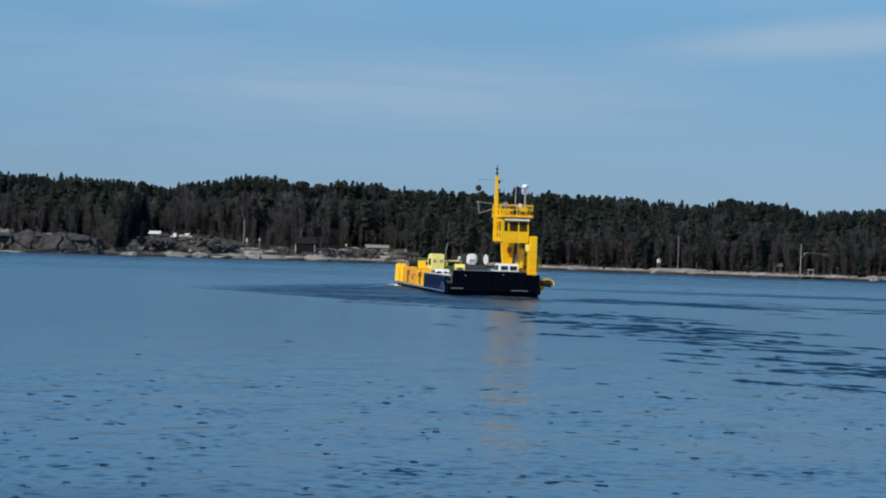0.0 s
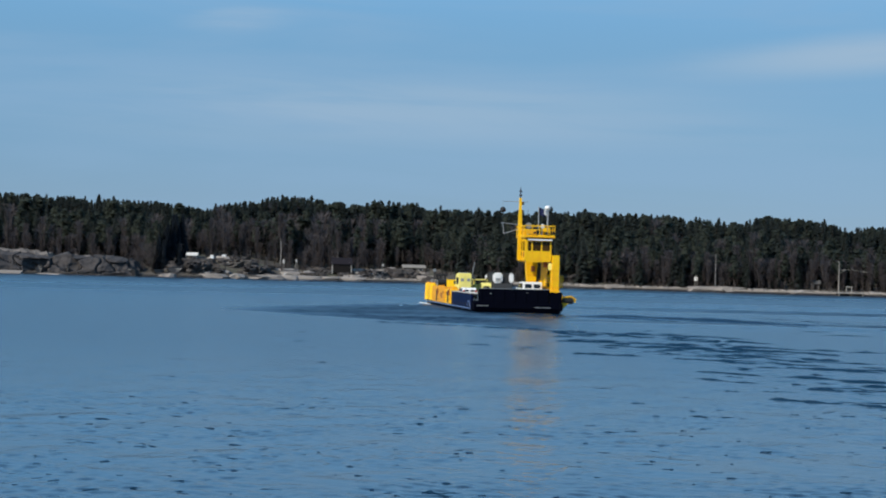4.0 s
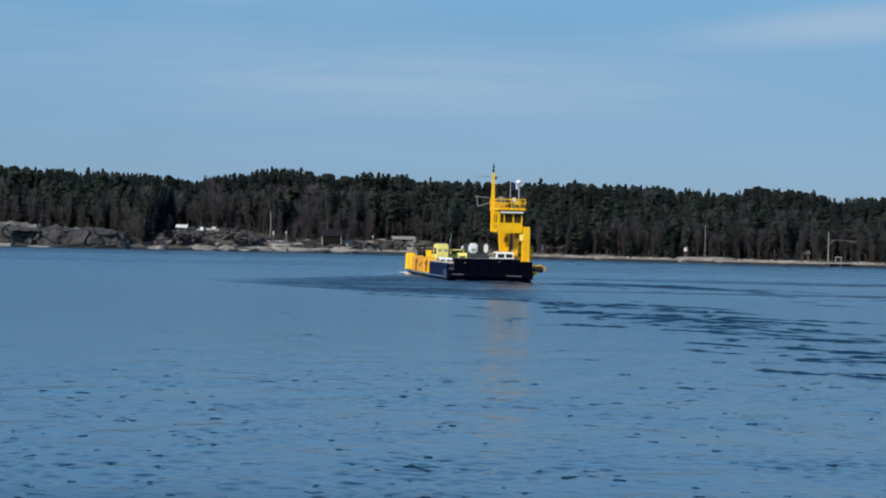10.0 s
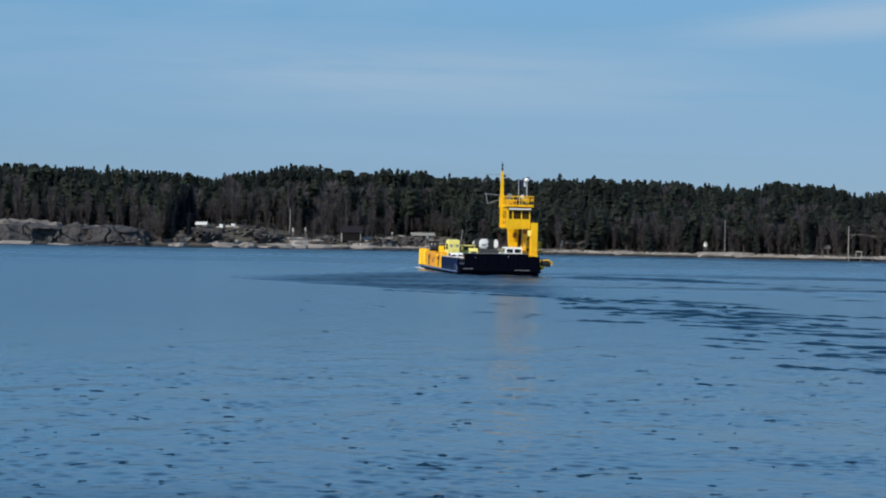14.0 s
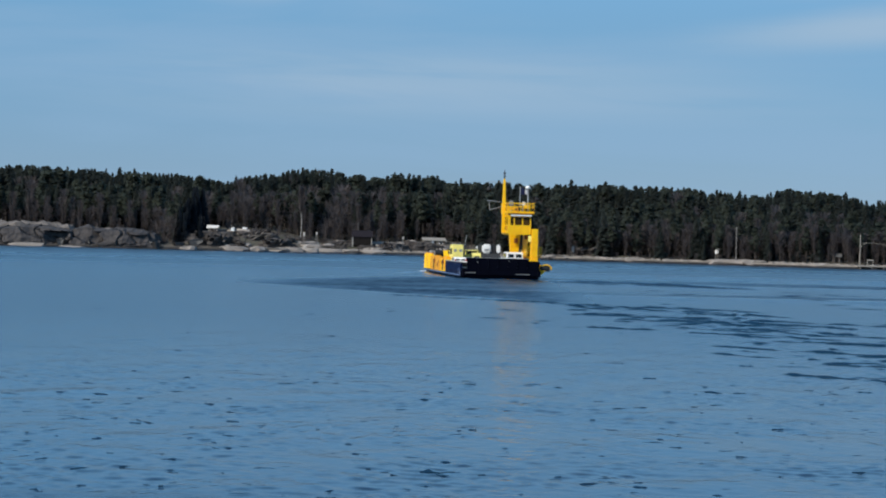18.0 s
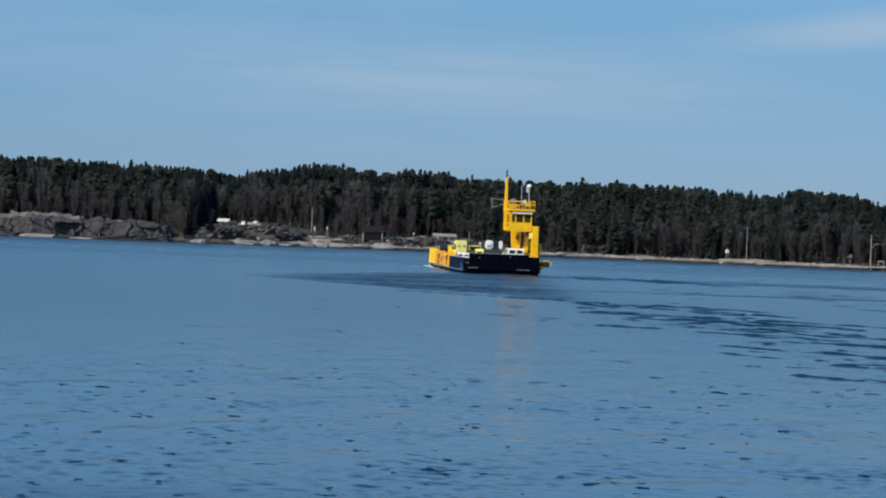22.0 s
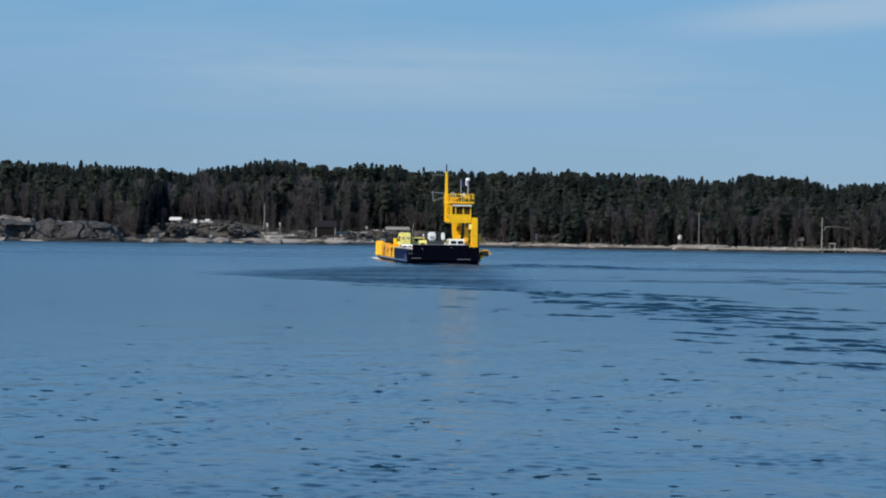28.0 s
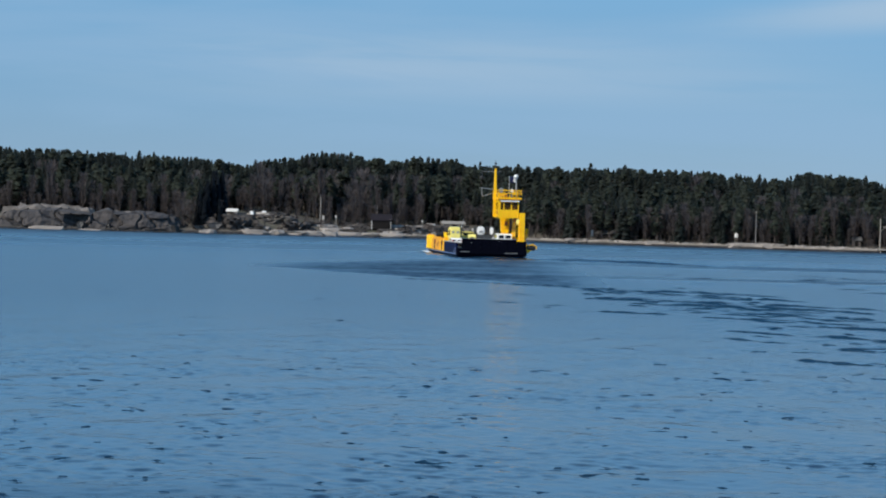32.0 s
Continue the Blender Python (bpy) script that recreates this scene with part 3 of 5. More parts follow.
def bare_crown(rng, twigs=150, low=0.22, radius=0.2):
    """Leafless crown: fans of thin limbs and twigs, height 1."""
    z = rng.uniform(low, 0.9, twigs)
    a = rng.uniform(0, 2 * np.pi, twigs)
    t = (z - low) / (1 - low)
    reach = radius * (0.35 + 1.2 * t * (1.15 - t)) * rng.uniform(0.3, 1.0, twigs)
    start = rng.uniform(0.0, 0.6, twigs) * reach
    out = np.stack([np.cos(a), np.sin(a), 0 * a], 1)
    base = out * start[:, None] + np.stack([0 * a, 0 * a, z], 1)
    tip = out * reach[:, None] + np.stack([0 * a, 0 * a, np.minimum(z + rng.uniform(0.08, 0.2, twigs), 1.0)], 1)
    cross = np.stack([-np.sin(a), np.cos(a), 0.2 + 0 * a], 1)
    return kites(base, tip, cross * rng.uniform(0.004, 0.013, (twigs, 1)), np.array([0, 0, 0.004]))


def rounded(crown, heart, up):
    """Turns the sprays outwards and gives each the normal of the crown's rounded shape."""
    v, f = crown
    n = v - np.array((0, 0, heart))
    n[:, 2] = n[:, 2] * up + 0.05
    n /= np.linalg.norm(n, axis=1, keepdims=True)
    face = np.cross(v[f[:, 1]] - v[f[:, 0]], v[f[:, 2]] - v[f[:, 0]])
    back = (face * n[f[:, 0]]).sum(1) < 0
    f = f.copy()
    f[back] = f[back][:, ::-1]
    return v, f, n


CROWNS = {"pine": [rounded(pine_crown(RNG, 110, lo, ra), 0.6, 0.5) for lo, ra in ((0.36, 0.10), (0.42, 0.12), (0.30, 0.09), (0.22, 0.11))],
          "spruce": [rounded(spruce_crown(RNG, radius=ra), 0.5, 0.12) for ra in (0.12, 0.15, 0.17)],
          "bare": [(*bare_crown(RNG), None) for _ in range(3)]}
STEMS = [stem(RNG) for _ in range(4)]


def rise(x, y):
    return 5.4 + math.hypot(x, y) * math.tan(radians(along(SKYLINE, math.degrees(math.atan2(x, y)))))


def scatter():
    """Places of the wood's trees: kind, x, y, base height, tree height."""
    r = random.Random(11)
    out = []
    for row, d in enumerate((6, 11, 18, 24, 30, 36, 43, 50, 58, 66, 75, 84, 93, 103, 114, 126)):
        x = -330.0
        while x < 330:
            x += r.uniform(1.3, 3.2) * (1.0 if -205 < x < 215 else 3.0) * (1.25 if row < 9 else 0.95)
            dd = d + r.uniform(-2.5, 2.5)
            y = shore_y(x) + dd
            bearing = math.degrees(math.atan2(x, y))
            if row < 2 and bearing < 0.8 or row < 4 and -9.6 < bearing < -0.9 or row < 5 and -9.4 < bearing < -6.6 or row < 4 and bearing < -10.7:
                continue
            z = land_z(x, dd)
            top = rise(x, y) - z
            open_slope = -8.6 < bearing < -3.2
            bare_edge = (2, 2, 5) if bearing < -10.7 or bearing > 8.0 else (3, 3, 4)
            kind = r.choices(("pine", "spruce", "bare"), (3, 1, 6))[0] if open_slope and row < 9 else r.choices(("pine", "spruce", "bare"), bare_edge if row < 5 else ((5, 4, 1.2) if row < 9 else (2, 8, 0.05)))[0]
            if row > 8:
                h = top * (r.uniform(0.86, 0.97) if kind == "pine" else r.uniform(0.84, 0.985) * (r.uniform(1.03, 1.09) if r.random() < (0.10 if bearing < 0 else 0.04) else 1.0))
            else:
                h = top * r.uniform(0.5, 0.85) * (0.74 + 0.03 * row)
            if row < 5 and kind == "bare":
                h *= 0.75
            out.append((kind, x, y, z, h))
    # leafless undergrowth along the wood's edge
    x = -205.0
    while x < 215:
        x += r.uniform(0.5, 1.5)
        y = shore_y(x)
        bearing = math.degrees(math.atan2(x, y + 20))
        d = r.uniform(8, 19) if bearing > 0.8 else r.uniform(33, 42) if -9.4 < bearing < -6.6 else r.uniform(24, 34)
        out.append(("bare", x, y + d, land_z(x, d), r.uniform(4.0, 8.5)))
    return out


def build_wood():
    wood = tagged(new("forest"), "dark mixed wood of pine and spruce with bare birches", "forest", kind="stuff")
    pools = defaultdict(lambda: ([], [], [0], []))
    r = np.random.default_rng(3)
    for kind, x, y, z, h in scatter():
        for pool, (v, f, n) in ((kind, CROWNS[kind][r.integers(len(CROWNS[kind]))]), ("stem", (*STEMS[r.integers(4)], None))):
            a = r.uniform(0, 2 * math.pi)
            wide = h * r.uniform(1.2, 1.9)
            c, s = math.cos(a) * wide, math.sin(a) * wide
            vs = np.stack([v[:, 0] * c - v[:, 1] * s + x, v[:, 0] * s + v[:, 1] * c + y, v[:, 2] * h + z], 1)
            if h > 15 and pool in ("pine", "spruce"):
                f = f[(v[f][:, :, 2] > 0.14).all(1)]
            pv, pf, count, pn = pools[pool]
            if n is not None:
                pn.append(np.stack([n[:, 0] * math.cos(a) - n[:, 1] * math.sin(a), n[:, 0] * math.sin(a) + n[:, 1] * math.cos(a), n[:, 2]], 1))
            pv.append(vs)
            pf.append(f + count[0])
            count[0] += len(vs)
    for pool, name, mat in (("pine", "pine_crowns", NEEDLE), ("spruce", "spruce_crowns", SPRUCE), ("bare", "bare_crowns", TWIG), ("stem", "trunks", BARK)):
        pv, pf, _, pn = pools[pool]
        ob = new(name, soup(name, np.vstack(pv), np.vstack(pf), mat))
        if pn:
            soft = 0.75 * np.vstack(pn)
            ob.data.shade_smooth()
            ob.data.normals_split_custom_set_from_vertices((soft / np.linalg.norm(soft, axis=1, keepdims=True)).tolist())
        ob.parent = wood
        tagged(ob, kind="stuff")


build_wood()


def tree(name, label, crown, crown_mat, stem_mat, category="tree", group=""):
    """One tree of height 1: trunk and crown."""
    t = tagged(new(name), label, category, group)
    for pname, (v, f), mat in (("trunk", stem(RNG, 0.012), stem_mat), ("crown", crown, crown_mat)):
        ob = new(pname, soup(pname, v, f, mat))
        ob.parent = t
    return t


def plant(proto, spots):
    """Plants a prototype and its copies: (bearing, metres behind the shore, height)."""
    r = random.Random(len(spots))
    for i, (bearing, d, h) in enumerate(spots):
        x = y = 0
        y = 560.0
        for _ in range(6):
            x = y * math.tan(radians(bearing))
            y = shore_y(x) + d
        m = pose(x, y, land_z(x, d) - 0.1, 0, 0, r.uniform(0, 360))
        t = proto if i == 0 else copy_thing(proto, m)
        t.matrix_basis = m @ Matrix.Diagonal((h, h, h, 1))


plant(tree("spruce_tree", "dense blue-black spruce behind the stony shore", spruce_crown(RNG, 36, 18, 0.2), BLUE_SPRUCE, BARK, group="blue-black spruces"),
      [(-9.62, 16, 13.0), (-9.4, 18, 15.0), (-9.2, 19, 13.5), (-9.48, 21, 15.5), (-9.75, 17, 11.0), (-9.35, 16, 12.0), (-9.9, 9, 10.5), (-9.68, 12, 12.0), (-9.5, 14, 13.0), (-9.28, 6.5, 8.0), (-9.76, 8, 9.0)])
plant(tree("spruce_tree", "dark green spruce at the wood's edge", spruce_crown(RNG, 20, 9, 0.17), SPRUCE, BARK, group="shore spruces"),
      [(-10.2, 24, 14), (-1.0, 24, 14), (3.6, 20, 13), (4.9, 22, 13), (7.0, 21, 12)])
plant(tree("birch_tree", "bare birch with a pale trunk on the stony shore", bare_crown(RNG, 240, 0.48, 0.15), TWIG, BIRCH, group="shore birches"),
      [(-6.18, 14, 17), (-4.4, 17, 12), (3.3, 10, 9), (9.3, 12, 10), (10.3, 12, 10), (11.9, 12, 12), (15.5, 13, 12)])
plant(tree("alder_tree", "leafless grey-brown alder at the wood's edge", bare_crown(RNG, 260, 0.2, 0.19), TWIG, BARK, group="shore alders"),
      [(-3.6, 16, 9), (-7.4, 26, 11), (-11.4, 18, 11), (-12.3, 24, 12), (-11.9, 20, 9), (-12.9, 19, 10), (-13.9, 20, 11), (-14.9, 19, 12), (-15.6, 20, 10),
       (-13.4, 26, 13), (-14.4, 24, 15), (-8.3, 30, 12), (-6.9, 22, 11), (-7.9, 24, 10), (5.1, 14, 11), (9.7, 12, 11), (4.3, 10, 9), (6.2, 11, 9),
       (12.5, 14, 12), (8.5, 13, 11), (7.9, 13, 12), (1.0, 18, 10), (2.4, 15, 8), (14.0, 12, 11), (13.3, 9, 9), (14.6, 8, 9), (15.1, 10, 10), (16.2, 9, 9), (16.9, 10, 11), (11.5, 9, 9), (12.2, 8, 8)] + [(-6.35 + i * 0.24 + 0.08 * math.sin(i * 3.1), 17 + 4 * math.sin(i * 2.1), 8.5 + 2.0 * math.sin(i * 1.4)) for i in range(14)]
      + [(0.6 + i * 0.33 + 0.12 * math.sin(i * 4.7), 8.5 + 2.2 * math.sin(i * 2.3), 7.5 + 3.0 * math.sin(i * 1.7)) for i in range(42)])
plant(tree("shore_bush", "bare brown bush at the wood's edge", bare_crown(RNG, 200, 0.04, 0.5), TWIG, BARK, "bush", "shore bushes"),
      [(-10.35, 7, 8.5), (-10.05, 9, 7.5), (-10.6, 9, 6.5), (-10.2, 12, 8.0), (-5.9, 13, 5.5), (-5.45, 14, 6.0), (-5.1, 12, 5.0), (-6.6, 11, 4.0), (-6.9, 12, 3.5), (-3.8, 13, 4.5), (-3.2, 15, 4.0)] + [(-8.7 + i * 0.235 + 0.1 * math.sin(i * 4.3), 8 + 4 * math.sin(i * 2.9), 1.1 + 1.3 * math.sin(i * 1.3) ** 2) for i in range(34)] + [(0.9 + i * 0.29 + 0.12 * math.sin(i * 5.1), 5.2 + 1.8 * math.sin(i * 2.7), 1.5 + 1.6 * math.sin(i * 1.7) ** 2) for i in range(58)] + [(-15.2 + i * 0.47 + 0.2 * math.sin(i * 3.7), 12 + 5 * math.sin(i * 1.9) + (4 if i < 32 else 0), 3.2 + 1.6 * math.sin(i * 2.3) ** 2) for i in range(66) if not 25 <= i <= 30])

# ---------------------------------------------------------------- shore: rocks, cabins, masts


def boulder(seed, facets=2):
    """Rough granite lump of radius 1, flattened on top, with steep broken faces and cracks."""
    bm = B()
    bmesh.ops.create_icosphere(bm, subdivisions=facets, radius=1.0)
    off = Vector((seed * 3.1, seed * 1.7, seed * 0.9))
    for v in bm.verts:
        p = v.co.copy()
        k = 1 + 0.30 * noise.noise(p * 1.3 + off) + 0.16 * noise.noise(p * 3.1 + off) + 0.07 * noise.noise(p * 8.0 + off)
        crack = abs(noise.noise(Vector((p.x * 3.2, p.y * 3.2, p.z * 0.8)) + off))
        k -= 0.26 * max(0.0, 0.12 - crack) / 0.12
        cleft = abs(noise.noise(Vector((p.x * 5.5, p.y * 5.5, p.z * 0.4)) - off))
        bed = abs(noise.noise(Vector((p.x * 0.7, p.y * 0.7, p.z * 6.0)) + off * 0.5))
        k -= 0.16 * max(0.0, 0.09 - cleft) / 0.09 + 0.12 * max(0.0, 0.10 - bed) / 0.10
        v.co = p * k
        v.co.z = max(min(v.co.z, 0.60 + 0.16 * noise.noise(p * 2.1 + off) + 0.05 * noise.noise(p * 7 + off)), -0.6)
    return bm


ROCKS = [mesh_of("rock", boulder(s + 1, 4), ROCK) for s in range(5)]
STONES = [mesh_of("boulder", boulder(s + 9, 2), PALE) for s in range(5)]
DARK_STONES = [mesh_of("boulder", boulder(s + 20, 2), ROCK) for s in range(4)]


def at(bearing, d):
    """Ground point on a bearing, d metres behind the shoreline."""
    y = 560.0
    for _ in range(6):
        x = y * math.tan(radians(bearing))
        y = shore_y(x) + d
    return x, y, land_z(x, d)


def place_rocks(name, label, group, meshes, spots):
    for i, (bearing, d, sx, sy, sz, turn) in enumerate(spots):
        x, y, z = at(bearing, d)
        ob = tagged(new(name, meshes[i % len(meshes)]), label, "rock", group)
        ob.matrix_basis = pose(x, y, z - 0.15 * sz, 0, 0, turn) @ Matrix.Diagonal((sx, sy, sz, 1))


place_rocks("rock_outcrop", "bare grey granite outcrop above the water", "granite outcrops", ROCKS, [
    (-9.0, 9, 7, 4, 3.6, 30), (-8.7, 8, 6, 4, 3.2, 80), (-5.0, 10, 5, 3, 2.6, 10), (-3.3, 8, 6, 4, 2.6, 60), (-2.2, 8, 7, 4, 2.8, 200),
    (-2.6, 11, 6, 4, 3.6, 15), (-6.9, 9, 7, 4, 2.6, 75), (-7.6, 12, 7, 4, 3.0, 5)])
def rock_outcrop():
    """Long ice-worn granite point along the shore: blocks between joints, ledges, a rounded top and a dark cleft."""
    lo, hi, step = -15.95, -10.55, 0.022
    tops = ((-16, 4.2), (-15.3, 5.4), (-14.9, 6.0), (-14.1, 6.0), (-13.7, 5.8), (-13.3, 5.3), (-12.9, 5.6), (-12.4, 6.0), (-11.9, 5.7), (-11.4, 5.9), (-11.0, 5.2), (-10.75, 4.0), (-10.5, 0.8))
    section = [(-0.6, -0.9), (-0.4, -0.2), (-0.2, 0.02)] + [(0.25 + 2.6 * (k / 16) ** 1.4, 0.05 + 0.80 * k / 16) for k in range(17)] + [(3.5 + 0.9 * k, 0.87 + 0.13 * math.sin(k / 4 * 1.5)) for k in range(5)] + [(9.0, 0.97), (11.5, 0.75), (14.0, 0.1)]
    bm, grid = B(), []
    b = lo
    while b < hi:
        x, y, _ = at(b, 0)
        top = along(tops, b) + 0.5 * noise.noise((x * 0.25, 3.3, 0)) + 0.25 * noise.noise((x * 0.9, 1.3, 0))
        column = []
        for dy, h in section:
            z = h * top if h > 0 else h
            p = Vector((x / 6.5 + 0.3 * z / 4.5, z / 4.6, dy * 0.08))
            p += 0.35 * Vector((noise.noise(p * 1.4), noise.noise(p * 1.4 + Vector((9, 0, 0))), 0))
            dists, cells = noise.voronoi(p)
            gap = dists[1] - dists[0]
            block = noise.cell(cells[0] * 7.3)
            face = min(max(h * 5, 0), 1)
            push = face * (1.3 * block - 0.8 * max(0.0, 1 - gap / 0.06) + 0.9 * noise.noise((x * 0.12, z * 0.3, 5)) + 0.5 * noise.noise((x * 0.45, z * 0.6, 2)) + 0.2 * noise.noise((x * 1.1, z * 1.1, dy)))
            cleft = max(0.0, 1 - ((b + 13.62) / 0.40) ** 2) * (1 if z < 4.4 else 0.0)
            push -= 2.8 * cleft * face
            drop = 0.3 * max(0.0, 1 - gap / 0.08) * (h > 0.5) + 0.5 * (block - 0.5) * (h > 0.8)
            column.append(bm.verts.new((x + 0.12 * noise.noise((x, z, 0)), y + 0.5 + dy * (1.0 if h < 0.9 else 1.15) - push, z - drop * (h > 0))))
        grid.append(column)
        b += step
    for a, c in zip(grid, grid[1:]):
        for k in range(len(section) - 1):
            bm.faces.new((a[k], c[k], c[k + 1], a[k + 1]))
    bmesh.ops.recalc_face_normals(bm, faces=bm.faces[:])
    tagged(part("rock_outcrop", bm, OUTCROP), "long grey granite point with a dark cleft by the water", "rock")


OUTCROP = material("ice_worn_granite", (0.062, 0.054, 0.051), 0.9, vary=0.7, scale=0.3, bump=0.12, fine=8, dirt=(0.030, 0.027, 0.027))
rock_outcrop()
place_rocks("flat_rock", "pale flat granite slab at the waterline", "shore slabs", STONES, [
    (-9.63, 0.5, 3.0, 2.4, 1.7, 20), (-14.5, 0.5, 7, 2.5, 1.5, 5), (-13.2, 0, 5, 2, 1.0, 170), (-8.2, 1, 4.5, 2.5, 1.4, 12), (-7.5, 1, 5, 2.4, 1.5, 100),
    (-6.6, 1, 5.5, 2.2, 1.5, 3), (-5.8, 1, 2.4, 1.5, 1.0, 186), (-3.9, 4, 4, 2.2, 1.6, 30), (-5.3, 7, 2.4, 2, 2.4, 50), (-3.5, 6.5, 5, 2, 1.9, 350), (-3.15, 12, 3.4, 2, 2.6, 20), (-2.75, 15, 2.6, 1.8, 2.4, 340), (-2.5, 9, 4.2, 2, 1.5, 8), (-1.7, 7, 3.6, 1.8, 1.3, 190), (-7.05, 1.6, 6.2, 2, 0.95, 4), (-6.15, 1.4, 5.4, 2, 1.35, 357), (-5.4, 1.8, 6.6, 2, 0.9, 183), (-4.75, 2.0, 6.0, 2, 0.85, 3), (-4.1, 1.6, 6.5, 1.8, 0.9, 177)])
r = random.Random(5)
place_rocks("rock_ledge", "low brown-grey rock ledge among dry grass", "rock ledges", ROCKS[:3] + STONES[:2],
            [(-8.7 + i * 0.21 + r.uniform(-0.1, 0.1), r.uniform(3.5, 15), r.uniform(2.0, 5.5), r.uniform(1.2, 2.6), r.uniform(0.9, 2.3), r.uniform(-25, 25)) for i in range(37)])
WET_SHADE_STONES = [mesh_of("boulder", boulder(s + 30, 2), WET_SHADE) for s in range(4)]
place_rocks("wet_stone", "dark wet stone at the waterline", "waterline stones", WET_SHADE_STONES,
            [(-15.8 + i * 0.16 + r.uniform(-0.07, 0.07), r.uniform(-0.7, 0.2), r.uniform(1.0, 2.4), r.uniform(0.4, 0.9), r.uniform(0.45, 0.75), r.uniform(-15, 15)) for i in range(210)])
place_rocks("flat_rock", "pale flat granite ledge on the shore", "granite ledges", STONES, [
    (7.4, 4.4, 7, 3, 1.2, 4), (7.0, 3.0, 6, 2, 1.2, 0), (7.9, 2.6, 4, 1.6, 1.1, 12),
    (4.2, 2.4, 3, 1.5, 1.0, 190), (1.8, 3.0, 4, 2, 1.1, 5), (9.8, 2.4, 3, 1.4, 0.9, 20), (12.1, 2.2, 2.4, 1.2, 0.8, 0)])
LEDGES = [mesh_of("ledge", boulder(s + 40, 3), LEDGE) for s in range(3)]
place_rocks("flat_rock", "long grey granite ledge along the top of the point", "upper ledges", LEDGES, [
    (-15.0, 9, 8, 2.4, 9.2, 3), (-14.3, 9.5, 8, 2.4, 9.5, 185), (-13.6, 9, 7, 2.2, 9.0, 6), (-12.2, 8, 6, 2, 7.2, 4)])
# near-black boulders as painted shade: in the cleft, in cracks, under the spruces
place_rocks("dark_rock", "dark shadowed rock between pale outcrops", "dark rocks", WET_SHADE_STONES, [
    (-13.45, 2.0, 2.0, 1.6, 3.6, 20), (-10.6, 1.2, 1.4, 1.2, 3.0, 60), (-14.7, 3.5, 2.2, 2, 2.4, 70), (-10.75, 3.0, 1.8, 1.4, 3.4, 0), (-9.3, 5, 4.5, 2, 2.6, 10), (-9.9, 4, 2.2, 1.5, 2.2, 40),
    (-11.9, 1.5, 0.7, 1.0, 3.2, 0), (-12.6, 2.0, 0.6, 1.0, 2.6, 0), (-6.4, 6, 1.2, 1.0, 1.6, 30), (-3.9, 5, 1.6, 1.2, 1.6, 60), (-2.9, 4, 2.4, 1.2, 1.2, 10)])
for lo, count, meshes in ((-15.5, 90, DARK_STONES), (-10.0, 40, DARK_STONES), (-8.6, 80, STONES), (0.8, 150, STONES)):
    place_rocks("shore_boulder", "small weathered boulder on the stony shore", "shore boulders", meshes,
                [(lo + i * (0.055 if lo < -8.6 else 0.095) + r.uniform(-0.05, 0.05), r.uniform(1.9, 5.0), r.uniform(0.5, 1.8), r.uniform(0.5, 1.2), r.uniform(0.25, 0.65), r.uniform(0, 360)) for i in range(count)])


def cabin(name, label, bearing, d, w, depth, h, wall_mat, roof_mat, turn=0, roof_h=1.2, sink=0.3, windows=True):
    """Small gabled shore building: walls, two roof sides, door, window."""
    c = tagged(new(name), label, "building")
    x, y, z = at(bearing, d)
    c.matrix_basis = pose(x, y, z - sink, 0, 0, turn)
    part("wall", box(B(), -w / 2, w / 2, -depth / 2, depth / 2, 0, h), wall_mat, c)
    for s in (1, -1):
        part("roof", plate(B(), [(s * (depth / 2 + 0.4), h - 0.15), (0, h + roof_h), (0, h + roof_h + 0.18), (s * (depth / 2 + 0.4), h + 0.05)], -w / 2 - 0.4, w / 2 + 0.4, "x"), roof_mat, c)
    for s in (-1, 1):
        part("gable", plate(B(), [(-depth / 2, h), (depth / 2, h), (0, h + roof_h - 0.03)], s * w / 2 - 0.06, s * w / 2 + 0.06, "x"), wall_mat, c)
    part("door", box(B(), -0.45, 0.45, -depth / 2 - 0.05, -depth / 2 + 0.02, 0.1, min(2.1, h - 0.2)), DARKWOOD, c)
    if not windows:
        return c
    wx = w * 0.3
    win = part("window", box(B(), wx - 0.5, wx + 0.5, -depth / 2 - 0.06, -depth / 2 + 0.02, h * 0.45, h * 0.8), WHITE, c)
    part("pane", box(B(), wx - 0.4, wx + 0.4, -depth / 2 - 0.075, -depth / 2 - 0.05, h * 0.48, h * 0.77), GLASS, win)
    return c


OLDWOOD = material("old_brown_boards", (0.12, 0.105, 0.09), 0.85, vary=0.25, scale=1.5)
cabin("shore_cabin", "low grey shore cabin with a pale metal roof", -8.87, 13, 2.7, 2.6, 1.9, OLDWOOD, PALEROOF, 0, 0.62, 0.5)
boat_house = cabin("boat_house", "dark wooden boathouse with a violet-grey roof among rocks", -4.27, 9, 5.6, 5, 2.7, DARKWOOD, VIOLET, 4, 1.7, -0.1, False)
for bx in (-2.85, 2.85):
    part("corner_board", box(B(), bx - 0.14, bx + 0.14, -2.58, -2.4, -0.3, 3.0), FADED if bx < 0 else WOOD, boat_house, "pale corner board" if bx < 0 else "")
for bx in (-1.9, -1.1, 1.1, 1.9):
    part("wall_board", box(B(), bx - 0.3, bx + 0.3, -2.56, -2.49, 0.05, 2.8), DARKWOOD, boat_house)
cabin("summer_cottage", "grey cottage with a shallow roof under the trees", -2.05, 19, 6.6, 5, 1.9, OLDWOOD, WOOD, 8, 0.7, 0.5)
cabin("beach_shelter", "low open-looking shelter with an old board roof by the wood", 2.75, 12, 6.2, 4, 1.6, DARKWOOD, OLDWOOD, 0, 0.7, 0.2, False)
